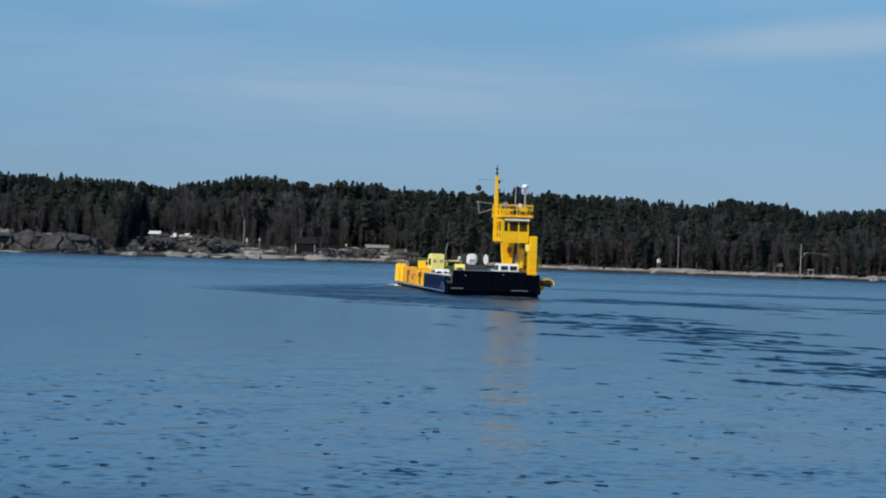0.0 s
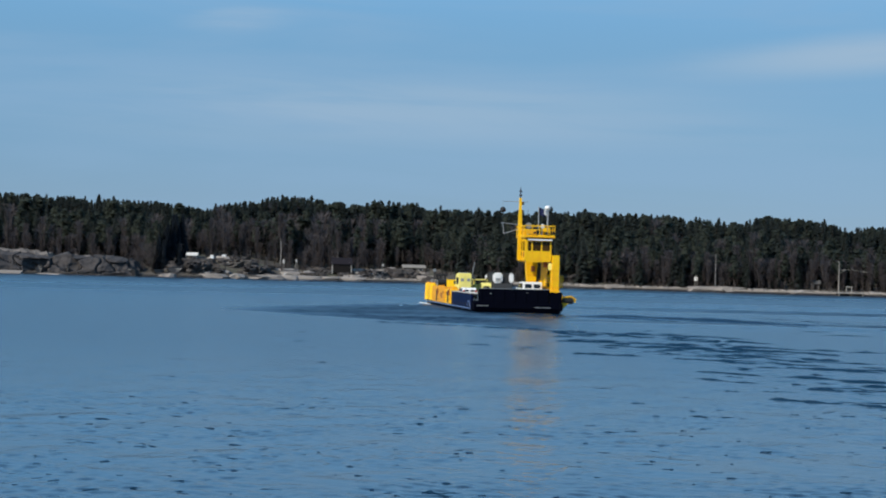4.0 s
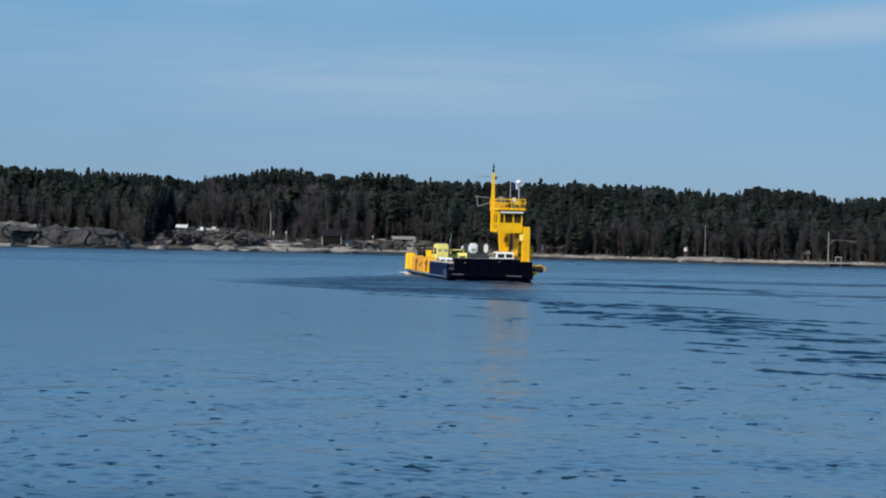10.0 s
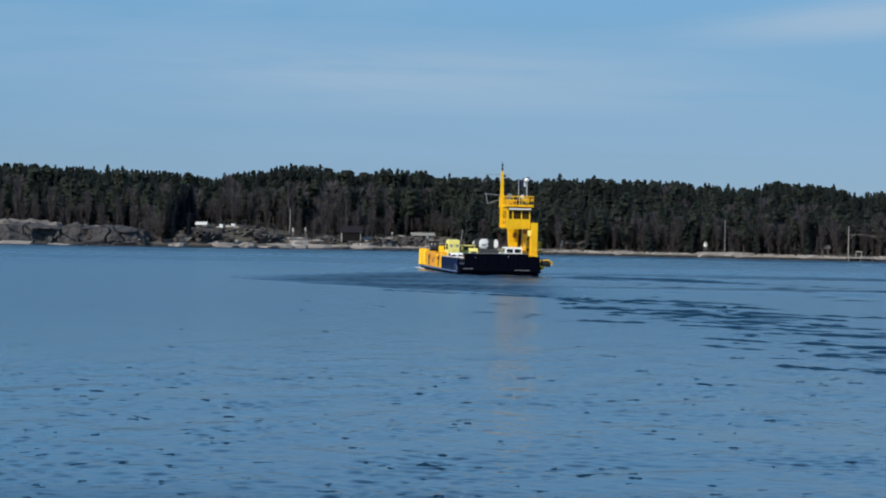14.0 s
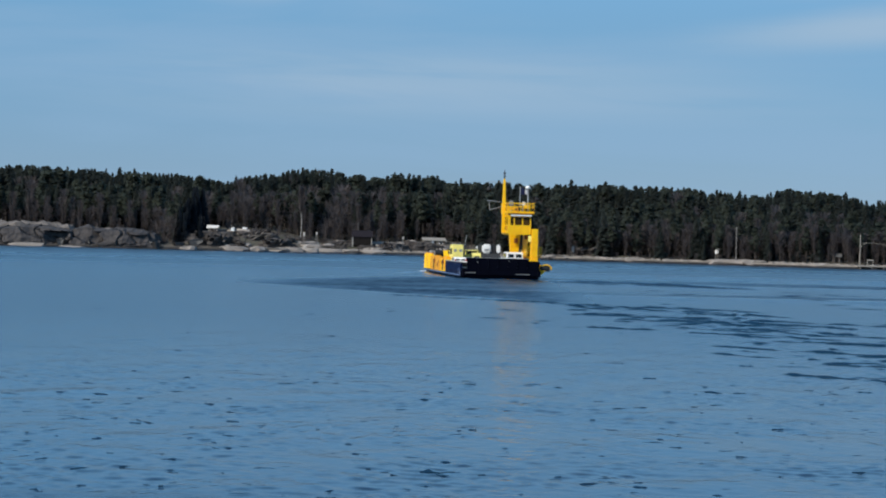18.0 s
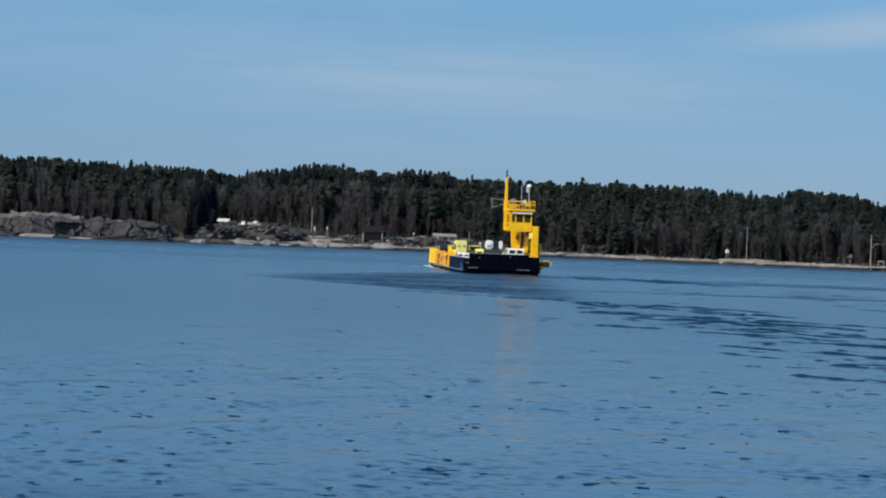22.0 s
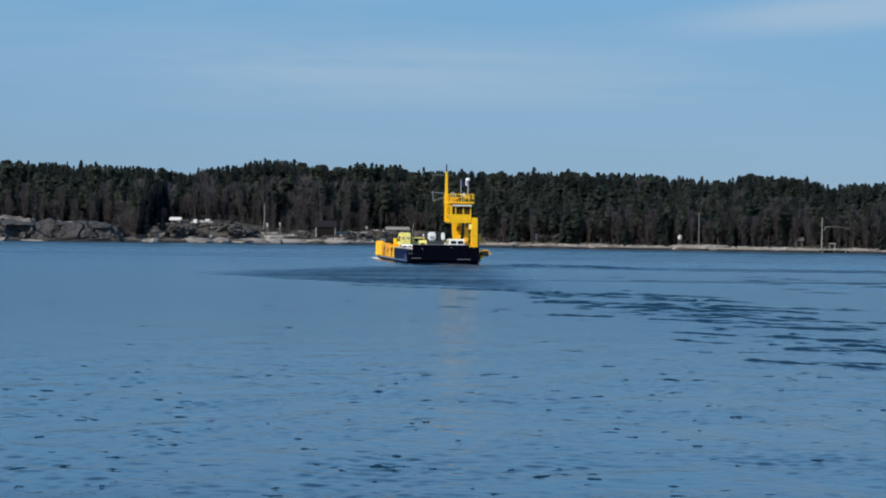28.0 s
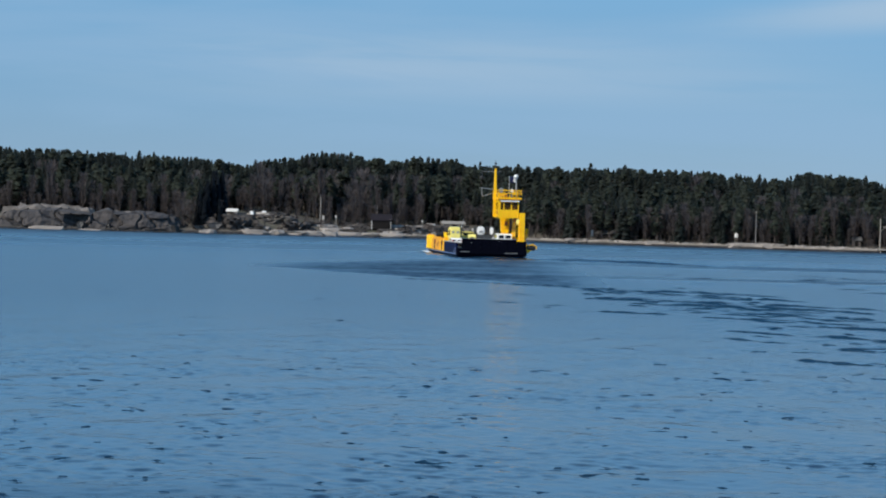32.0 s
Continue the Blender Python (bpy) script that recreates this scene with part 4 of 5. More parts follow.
cabin("shore_hut", "small dim hut of old boards behind the landing", 10.28, 9, 1.8, 1.8, 1.7, OLDWOOD, ROOF, 0, 0.7, 0.1, False)


def post(name, label, category, bearing, d, h, r, mat, cap=None):
    p = tagged(new(name), label, category)
    x, y, z = at(bearing, d)
    p.matrix_basis = pose(x, y, z - 0.2)
    part("pole", tube(B(), (0, 0, 0), (0, 0, h), r, r * 0.7), mat, p)
    part("foot", box(B(), -0.35, 0.35, -0.35, 0.35, 0, 0.35, 0.04), ROCK, p)
    if cap:
        part("cap", cap, mat, p)
    return p


post("flag_pole", "tall white flagpole on the shore", "flagpole", 7.27, 2.2, 9.2, 0.11, BIRCH, tube(B(), (0, 0, 9.2), (0, 0, 9.4), 0.16))
mast = post("landing_mast", "pale timber mast with a boom at a landing stage", "mast", 10.98, 3, 8.4, 0.15, WOOD)
part("boom", tube(tube(B(), (0, 0, 6.1), (3.6, 0, 6.25), 0.05), (3.6, 0, 6.25), (7.2, 0, 5.7), 0.045), WOOD, mast)
part("brace", tube(B(), (0, 0, 4.9), (1.6, 0, 6.3), 0.06), WOOD, mast)


def landing_stage():
    x, y, z = at(11.3, 1.5)
    s = tagged(new("landing_stage"), "small pale landing stage with a frame on it", "jetty")
    s.matrix_basis = pose(x, y, 0.9)
    part("platform", box(B(), -3.4, 3.4, -2.4, 2.4, -0.25, 0.0, 0.03), WOOD, s)
    for px in (-3, 0, 3):
        for py in (-2, 2):
            part("pile", tube(B(), (px, py, -2.2), (px, py, -0.2), 0.13), WOOD, s)
    for px in (-0.8, 0.6):
        part("frame_post", tube(B(), (px, 0, 0), (px, 0, 1.4), 0.1), WOOD, s)
    part("frame_beam", box(B(), -0.95, 0.75, -0.12, 0.12, 1.4, 1.65), WOOD, s)


landing_stage()


def marker_board(bearing, d, w, h, z0, paint, label):
    x, y, z = at(bearing, d)
    b = tagged(new("marker_board"), label, "sign", "shore marker boards")
    b.matrix_basis = pose(x, y, z - 0.15)
    for s in (-1, 1):
        part("post", tube(B(), (s * w * 0.35, 0, 0), (s * w * 0.35, 0, z0 + h * 0.6), 0.06), WOOD, b)
    part("board", box(B(), -w / 2, w / 2, -0.1, -0.03, z0, z0 + h, 0.02), paint, b)


for spot in ((6.68, 7, 0.9, 1.4, 1.9, WHITE), (2.27, 6, 0.7, 1.5, 1.3, FADED), (-6.07, 10, 0.6, 1.2, 2.6, FADED), (-5.68, 12, 0.5, 0.9, 2.8, FADED), (-6.03, 0.8, 0.5, 1.0, 0.4, FADED), (-3.0, 12, 0.6, 0.6, 2.4, FADED)):
    marker_board(*spot, "white board on posts near the waterline" if spot[5] == WHITE else "faded white board on posts near the waterline")


def storage_box(bearing, d, w, h):
    """White box with a lid on two skids."""
    x, y, z = at(bearing, d)
    c = tagged(new("storage_box"), "white storage box on the grassy slope", "box", "storage boxes")
    c.matrix_basis = pose(x, y, z)
    part("body", box(B(), -w / 2, w / 2, -0.6, 0.6, 0.15, h, 0.05), WHITE, c)
    part("lid", box(B(), -w / 2 - 0.06, w / 2 + 0.06, -0.66, 0.66, h, h + 0.12, 0.04), WHITE, c)
    for s in (-1, 1):
        part("skid", box(B(), s * w * 0.3 - 0.08, s * w * 0.3 + 0.08, -0.6, 0.6, -0.1, 0.15), WOOD, c)


storage_box(-8.27, 14, 1.0, 1.15)
storage_box(-7.90, 17, 1.25, 1.35)


def rowing_boat(bearing, d):
    """Small white open boat drawn up on the stones: hull, gunwale, two thwarts."""
    x, y, z = at(bearing, d)
    c = tagged(new("rowing_boat"), "small white rowing boat drawn up on the stones", "boat")
    c.matrix_basis = pose(x, y, z - 0.05, 0, 0, 8)
    bm, rings = B(), []
    for i in range(9):
        u = i / 8
        w = 0.75 * math.sin(math.pi * min(0.2 + 0.8 * (1 - u), 1.0) * 0.62) * (1 - u ** 4) + 0.02
        lift = 0.25 * u ** 3
        rings.append([bm.verts.new((u * 4.2 - 2.1, s * w * k, lift + h)) for s, k, h in ((-1, 1.0, 0.62), (-1, 0.75, 0.2), (1, 0.0, 0.0), (1, 0.75, 0.2), (1, 1.0, 0.62))])
    for a, b in zip(rings, rings[1:]):
        for j in range(4):
            bm.faces.new((a[j], b[j], b[j + 1], a[j + 1]))
    bm.faces.new(rings[0][::-1])
    bmesh.ops.solidify(bm, geom=bm.faces[:], thickness=0.04)
    part("hull", bm, WHITE, c, smooth=True)
    for px in (-1.0, 0.3):
        part("thwart", box(B(), px - 0.12, px + 0.12, -0.62, 0.62, 0.42, 0.47), WOOD, c)


rowing_boat(14.85, 0.8)
place_rocks("flat_rock", "pale flat granite slab at the waterline", "shore slabs", STONES, [
    (15.6, 0.6, 3.0, 1.6, 1.0, 15), (16.1, 1.0, 2.6, 1.6, 1.1, 200), (13.2, 0.6, 1.6, 1.2, 1.4, 40), (14.1, 0.3, 3.6, 1.4, 0.8, 5), (17.0, 0.4, 3.0, 1.4, 0.9, 170)])
post("mooring_post", "pale timber mooring post by the water", "post", 16.4, 2.0, 2.4, 0.28, WOOD)

# ---------------------------------------------------------------- ferry: x to starboard, y forward, z up from the waterline at the stern
ferry = tagged(new("ferry"), "yellow and navy car ferry with a side wheelhouse tower, under way", "ferry")
DECK_Z = 1.3


def rail_run(parent, points, h=1.05, mat=YELLOW, posts=3, r=0.04, name="railing"):
    """Railing along a line of points: top and middle rail as one part, each post under it."""
    bm = B()
    for p, q in zip(points, points[1:]):
        for k in (h, h * 0.55):
            tube(bm, (p[0], p[1], p[2] + k), (q[0], q[1], q[2] + k), r, sides=6)
    run = part(name, bm, mat, parent)
    for p, q in zip(points, points[1:]):
        for i in range(posts):
            c = Vector(p).lerp(Vector(q), i / posts)
            part("rail_post", tube(B(), c, c + Vector((0, 0, h)), r, sides=6), mat, run)
    e = Vector(points[-1])
    part("rail_post", tube(B(), e, e + Vector((0, 0, h)), r, sides=6), mat, run)
    return run


def build_hull():
    plan = [(-4.7, 0), (4.7, 0), (5.15, 0.8), (5.15, 43), (3.6, 46), (-3.6, 46), (-5.15, 43), (-5.15, 0.8)]
    low = [(x * 0.94, 23 + (y - 23) * 0.96) for x, y in plan]
    bm = B()
    v0 = [bm.verts.new((x, y, -0.9)) for x, y in low]
    v1 = [bm.verts.new((x, y, 0.55)) for x, y in plan]
    v2 = [bm.verts.new((x, y, DECK_Z)) for x, y in plan]
    for a, b in ((v0, v1), (v1, v2)):
        for i in range(8):
            bm.faces.new((a[i], a[(i + 1) % 8], b[(i + 1) % 8], b[i]))
    bm.faces.new(v0[::-1])
    bm.faces.new(v2)
    bmesh.ops.recalc_face_normals(bm, faces=bm.faces[:])
    hull = part("hull", bm, HULL, ferry, "navy blue steel hull")
    part("deck", box(B(), -4.7, 4.7, 0.9, 43, DECK_Z + 0.004, DECK_Z + 0.02), DECK, ferry, "dark worn car deck")
    for x0, x1, z in ((-4.65, -3.3, 0.72), (1.85, 3.75, 0.62)):
        part("rubbing_bar", box(B(), x0, x1, -0.09, 0.0, z, z + 0.12, 0.03), WORN, hull, "worn grey rubbing bar")
    for x in (-4.9, 4.9):
        part("fender", tube(B(), (x, 0.25, 0.35), (x, 0.25, 1.15), 0.26, sides=12), HULL, hull, "black rubber corner fender")
    # stern ramp, raised, with ribs and hinge lugs
    ramp = part("stern_ramp", box(B(), -4.45, 3.55, -0.02, 0.2, DECK_Z - 0.1, 2.68, 0.03), HULL, ferry, "raised navy stern ramp")
    for i in range(7):
        x = -4.2 + i * 1.25
        part("ramp_rib", box(B(), x, x + 0.12, -0.1, -0.02, DECK_Z, 2.6), HULL, ramp)
    part("ramp_lip", box(B(), -4.45, 3.55, -0.12, 0.25, 2.68, 2.74, 0.015), GREY, ramp)
    for x, z in ((-3.1, 2.15), (1.0, 2.35)):
        part("deck_lamp", tube(B(), (x, -0.16, z), (x, -0.1, z), 0.06, sides=10), GREY, ramp)
    part("stern_bulwark", box(B(), 3.56, 5.0, 0.0, 0.16, DECK_Z, 2.42, 0.03), HULL, ferry)
    part("bow_ramp", plate(B(), [(45.2, 1.2), (46.0, 1.1), (47.6, 3.1), (47.4, 3.25)], -3.4, 3.4, "x"), YELLOW, ferry, "yellow bow ramp")
    # port side: blue bulwark aft, amber casing forward
    part("port_bulwark", box(B(), -5.19, -4.95, 0.8, 17.39, 0.55, 2.05, 0.03), BLUE, ferry, "blue side bulwark")
    part("port_bulwark_cap", box(B(), -5.24, -4.9, 0.8, 17.39, 2.05, 2.15, 0.02), FADED, ferry)
    casing = part("port_casing", box(B(), -5.2, -4.3, 17.4, 23.49, 0.5, 2.3, 0.05), YELLOW, ferry, "yellow side casing")
    part("forward_casing", box(B(), -5.2, -4.3, 23.5, 36.39, 0.5, 2.5, 0.05), DEEP_AMBER, ferry, "deep amber recessed side casing")
    # raised plate whose brown colour stands for the shade inside a recess
    part("casing_shade_plate", box(B(), -5.24, -5.2, 26.4, 27.6, 1.1, 1.7, 0.01), RUST, ferry, "dark recess in the side casing")
    part("bow_bulwark", box(B(), -5.2, -4.5, 36.4, 43.6, 0.5, 2.62, 0.12), YELLOW, ferry, "yellow bow bulwark")
    for i in range(2):
        y = 18.1 + i * 4.4
        part("casing_rib", box(B(), -5.30, -5.2, y, y + 0.16, 0.55, 2.15, 0.02), YELLOW, casing)
    for y in (20.0, 31.0):
        part("casing_door", box(B(), -5.26, -5.2, y, y + 0.95, 0.65, 2.1, 0.02), BLACK, casing, "dark casing doorway")
    for y, h, w in ((42.4, 2.75, 0.58), (37.6, 2.75, 0.5)):
        stanchion = part("bow_stanchion", tube(B(), (-4.9, y, 0.6), (-4.9, y, h), w, w * 0.9, 14), YELLOW, casing, "rounded yellow stanchion at the bow")
        part("stanchion_cap", tube(B(), (-4.9, y, h), (-4.9, y, h + 0.14), w * 0.7, w * 0.5, 14), ORANGE, stanchion)
    for y in (18.0, 29.6):
        part("locker", box(B(), -5.0, -4.4, y, y + 2.2, 2.2, 2.62, 0.05), ORANGE, casing)
    for y in (21.3, 25.0):
        part("casing_vent", box(B(), -5.235, -5.2, y, y + 0.8, 1.55, 1.95, 0.01), RUST, casing, "rusty louvred vent")
    for i in range(5):
        part("freeing_port", box(B(), -5.215, -5.19, 2.4 + i * 2.2, 3.1 + i * 2.2, 0.75, 0.95, 0.008), BLACK, ferry)
    for y in (18.8, 30.0):
        part("life_ring", (lambda bm: (bmesh.ops.create_cone(bm, cap_ends=False, segments=16, radius1=0.38, radius2=0.38, depth=0.1, matrix=Matrix.Translation((-5.25, y + 0.3, 1.9)) @ pose(0, 0, 0, 0, 90, 0)), bm)[1])(B()), RUST, casing, "orange life ring")
    arch = B()
    for k in range(8):
        a0, a1 = math.pi * k / 8, math.pi * (k + 1) / 8
        tube(arch, (-5.22, 2.4 + 1.1 * math.cos(a0), 0.55 + 0.75 * math.sin(a0)), (-5.22, 2.4 + 1.1 * math.cos(a1), 0.55 + 0.75 * math.sin(a1)), 0.04, sides=6)
    part("fairlead_arch", arch, STRAKE, ferry, "pale blue arched fairlead rim")
    bow = part("bow_post", tube(B(), (-4.2, 42.6, 1.3), (-4.2, 42.6, 4.4), 0.12, 0.08), BLACK, ferry, "dark bow light post")
    part("bow_lamp", box(B(), -4.36, -4.04, 42.4, 42.8, 4.3, 4.7, 0.06), GREY, bow)
    gear = part("bow_gear", box(B(), -3.9, -2.6, 41.8, 43.2, 1.3, 2.6, 0.2), BLACK, ferry, "dark winch gear at the bow")
    for gx in (-3.8, -3.3, -2.7):
        part("gear_post", tube(B(), (gx, 42.4, 2.4), (gx - 0.1, 42.4, 4.0), 0.16, 0.12), BLACK, gear)
    part("gear_beam", box(B(), -4.1, -2.5, 42.2, 42.6, 3.7, 4.0, 0.06), BLACK, gear)
    part("gear_drum", tube(B(), (-3.8, 41.7, 2.9), (-2.7, 41.7, 2.9), 0.42, sides=14), BLACK, gear)
    part("hose_reel", tube(B(), (-2.2, 40.6, 1.8), (-2.2, 41.0, 1.8), 0.5, sides=16), BLACK, ferry, "black hose reel at the bow")
    rail_run(ferry, [(-4.6, 36, 2.2), (-4.6, 42.8, 2.2)], 1.0, GREY, 4, name="port_railing")
    part("port_strake", box(B(), -5.27, -5.15, 1.2, 42.6, 0.34, 0.5, 0.03), STRAKE, hull, "pale blue rubbing strake")
    # starboard side
    part("starboard_bulwark", box(B(), 4.95, 5.19, 0.8, 43, 0.55, 2.15, 0.03), YELLOW, ferry)
    platform = part("side_platform", box(B(), 5.15, 5.95, 4.4, 7.4, 2.95, 3.1, 0.03), YELLOW, ferry, "yellow boarding platform outboard")
    rail_run(platform, [(5.2, 4.45, 3.1), (5.9, 4.45, 3.1), (5.9, 7.35, 3.1)], 1.15, YELLOW, 3)
    part("platform_bracket", plate(B(), [(5.15, 1.9), (5.3, 1.9), (5.85, 2.95), (5.15, 2.95)], 5.4, 5.6, "y"), YELLOW, platform)
    drum = part("mooring_drum", tube(B(), (5.2, 0.7, 1.62), (6.35, 0.7, 1.5), 0.42, 0.36, 16), BLACK, ferry, "black mooring drum on the quarter")
    part("drum_guard", plate(B(), [(5.15, 1.95), (6.1, 2.1), (6.65, 1.75), (6.6, 1.35), (6.5, 1.35), (6.5, 1.7), (6.05, 1.95), (5.15, 1.8)], 0.35, 1.05, "y"), YELLOW, drum, "yellow drum guard")
    part("drum_bracket", plate(B(), [(5.1, 0.7), (5.3, 0.7), (5.9, 1.3), (5.1, 1.4)], 0.5, 0.9, "y"), YELLOW, drum)


def build_tower():
    column = part("tower_column", box(B(), 4.3, 5.12, 2.6, 3.9, DECK_Z, 6.6, 0.05), YELLOW, ferry, "yellow tower column")
    part("column_foot", plate(B(), [(3.55, DECK_Z), (5.14, DECK_Z), (5.14, 2.62), (4.2, 2.62), (3.55, 2.3)], 2.4, 4.1, "y"), YELLOW, column)
    for z in (2.9, 3.8, 4.8):
        part("column_seam", box(B(), 4.28, 5.14, 2.57, 2.62, z, z + 0.07), ORANGE, column)
    part("column_lamp", box(B(), 4.75, 4.95, 2.5, 2.6, 2.3, 2.5, 0.03), BLACK, column)
    part("tower_leg", plate(B(), [(2.75, DECK_Z), (3.75, DECK_Z), (3.6, 3.4), (3.75, 5.0), (3.8, 6.1), (2.4, 6.1), (2.55, 4.0)], 9.2, 10.2, "y"), YELLOW, ferry, "broad yellow tower leg")
    # no hollow here: a raised brown plate paints a recess's shade on the leg
    part("leg_shade_plate", box(B(), 3.0, 3.5, 9.16, 9.2, 4.7, 5.35, 0.01), RUST, ferry, "dark recess in the tower leg")
    part("tower_leg", box(B(), 4.3, 5.0, 9.2, 10.2, DECK_Z, 6.1, 0.05), YELLOW, ferry)
    part("stair_casing", plate(B(), [(4.05, DECK_Z), (4.6, DECK_Z), (4.6, 5.4), (4.2, 5.4), (4.1, 3.6), (4.05, 3.0)], 5.0, 8.8, "y"), YELLOW, ferry, "yellow stair casing")
    part("tower_brace", tube(B(), (3.9, 9.4, 2.6), (4.6, 9.4, 5.3), 0.1), YELLOW, ferry)
    stack = part("exhaust_stack", box(B(), 4.22, 4.72, 4.4, 5.4, 5.3, 8.2, 0.06), BLACK, ferry, "sooty black exhaust trunk")
    part("stack_base", box(B(), 3.75, 4.72, 4.3, 5.5, 5.2, 6.2, 0.04), RUST, stack, "rust-brown trunk base")
    for sx in (4.33, 4.58):
        part("stack_pipe", tube(B(), (sx, 4.9, 8.2), (sx, 4.9, 8.7), 0.1), BLACK, stack)
    # black plates painted in for the dark shadows around the stairs
    for oz, oh in ((1.6, 0.9), (3.0, 0.35), (4.4, 0.7)):
        part("casing_shade_patch", box(B(), 4.16, 4.4, 4.96, 5.01, oz, oz + oh, 0.01), BLACK, ferry, "dark opening in the stair casing")
    stair = part("stair_rail", tube(B(), (3.3, 4.7, 2.4), (4.2, 4.7, 4.9), 0.05), YELLOW, ferry)
    for k in range(9):
        part("stair_tread", box(B(), 3.15 + 0.11 * k, 3.5 + 0.11 * k, 4.1, 4.9, 1.55 + 0.3 * k, 1.6 + 0.3 * k), DECK, stair)
    for lz in (2.6, 4.2):
        part("leg_clamp", box(B(), 2.6, 3.7, 9.16, 9.2, lz, lz + 0.1), ORANGE, ferry)
    ladder = part("column_ladder", tube(B(), (5.2, 3.1, 1.4), (5.2, 3.1, 6.4), 0.03, sides=6), GREY, ferry)
    part("ladder_rail", tube(B(), (5.2, 3.5, 1.4), (5.2, 3.5, 6.4), 0.03, sides=6), GREY, ladder)
    for k in range(16):
        part("ladder_rung", tube(B(), (5.2, 3.1, 1.6 + 0.3 * k), (5.2, 3.5, 1.6 + 0.3 * k), 0.02, sides=6), GREY, ladder)
    part("vent_box", box(B(), 3.9, 4.3, 2.9, 3.2, 4.9, 5.7, 0.04), LIME, ferry)
    # wheelhouse over the deck
    x0, x1, y0, y1 = 1.15, 4.2, 3.0, 7.8
    base = plate(B(), [(x0 + 0.25, 5.75), (x1 - 0.1, 5.85), (x1, 6.1), (x1, 7.05), (x0, 7.05), (x0, 5.95)], y0, y1, "y")
    wh = part("wheelhouse", base, YELLOW, ferry, "yellow wheelhouse with a dark window band")
    part("wheelhouse_upper", box(B(), x0, x1, y0, y1, 8.12, 8.42, 0.04), YELLOW, wh)
    for x, y in ((x0, y0), (x1 - 0.16, y0), (x0, y1 - 0.16), (x1 - 0.16, y1 - 0.16), (1.9, y0), (3.0, y0), (x0, 4.7), (x0, 6.4), (1.9, y1 - 0.16), (3.0, y1 - 0.16), (x1 - 0.16, 4.7), (x1 - 0.16, 6.4)):
        part("window_post", box(B(), x, x + 0.16, y, y + 0.16, 7.05, 8.12), YELLOW, wh)
    part("mast_side_panel", box(B(), x0 - 0.02, x0 + 0.35, y0 - 0.03, y0 + 0.1, 5.95, 8.42, 0.03), YELLOW, wh)
    # opaque panes, the lit room behind them painted in as brown
    for a, b, c, d in ((x0 + 0.35, x1 - 0.1, y0 + 0.06, y0 + 0.09), (x0 + 0.1, x1 - 0.1, y1 - 0.09, y1 - 0.06), (x0 + 0.06, x0 + 0.09, y0 + 0.1, y1 - 0.1), (x1 - 0.09, x1 - 0.06, y0 + 0.1, y1 - 0.1)):
        part("window_pane", box(B(), a, b, c, d, 7.05, 8.12), LIT_ROOM_GLASS, wh, "dark brown-tinted window")
    part("sun_visor", plate(B(), [(y0 - 0.42, 8.22), (y0 - 0.02, 8.36), (y0 - 0.02, 8.46), (y0 - 0.42, 8.38)], x0 + 0.3, x1 + 0.02, "x"), WHITE, wh, "white sun visor")
    for x in (1.5, 2.2, 3.0):
        part("control_desk", box(B(), x, x + 0.5, 5.0, 5.7, 7.05, 7.75, 0.05), BLACK, wh)
    part("port_hatch", tube(B(), (x0 - 0.06, y0 + 1.0, 6.7), (x0 - 0.02, y0 + 1.0, 6.7), 0.24, sides=16), ORANGE, wh)
    for hy, hz in ((y0 + 1.9, 6.45), (y0 + 3.2, 6.45)):
        part("side_opening", box(B(), x0 - 0.05, x0 - 0.02, hy, hy + 0.5, hz, hz + 0.45, 0.01), BLACK, wh)
    for sx in (2.0, 2.9, 3.7):
        part("panel_seam", box(B(), sx, sx + 0.05, y0 - 0.03, y0, 6.05, 7.0), ORANGE, wh)
    part("side_vent", box(B(), x0 - 0.05, x0 - 0.02, y0 + 0.4, y0 + 0.7, 6.3, 6.9, 0.01), RUST, wh)
    # roof deck with railing and gear
    roof = part("roof_deck", box(B(), 0.95, 4.55, 2.55, 8.1, 8.5, 8.85, 0.04), YELLOW, ferry, "yellow roof deck")
    rail_run(roof, [(1.02, 2.62, 8.85), (4.48, 2.62, 8.85), (4.48, 8.0, 8.85), (1.02, 8.0, 8.85), (1.02, 2.62, 8.85)], 1.05, YELLOW, 4, 0.05)
    part("rail_board", box(B(), 1.2, 2.3, 2.56, 2.62, 8.95, 9.4, 0.01), ORANGE, roof)
    for x, y, w, h, m in ((1.3, 4.5, 0.6, 0.7, YELLOW), (2.3, 5.5, 0.9, 0.5, ORANGE), (3.4, 4.0, 0.8, 0.9, YELLOW), (2.6, 3.3, 0.5, 0.75, BLACK), (1.9, 6.2, 1.8, 1.0, BLACK), (3.9, 6.0, 0.4, 1.3, BLACK)):
        part("roof_locker", box(B(), x, x + w, y, y + 0.8, 8.85, 8.85 + h, 0.05), m, roof)
    for ax, ay, ah in ((1.2, 6.8, 2.4), (2.1, 7.4, 3.0), (3.6, 7.0, 2.2), (4.4, 5.4, 2.0), (4.3, 7.6, 1.6)):
        part("whip_aerial", tube(B(), (ax, ay, 8.85), (ax + 0.05, ay, 8.85 + ah), 0.035, 0.02, sides=6), BLACK, roof)
    for ax in (2.0, 3.3, 4.2):
        part("floodlight", box(B(), ax, ax + 0.26, 2.35, 2.55, 8.95, 9.2, 0.03), BLACK, roof)
    part("life_raft", tube(B(), (2.5, 7.2, 9.25), (3.7, 7.2, 9.25), 0.34, sides=16), WHITE, roof, "white life raft canister")
    part("roof_pipe", tube(B(), (1.1, 2.5, 8.62), (4.5, 2.5, 8.62), 0.06), ORANGE, roof)
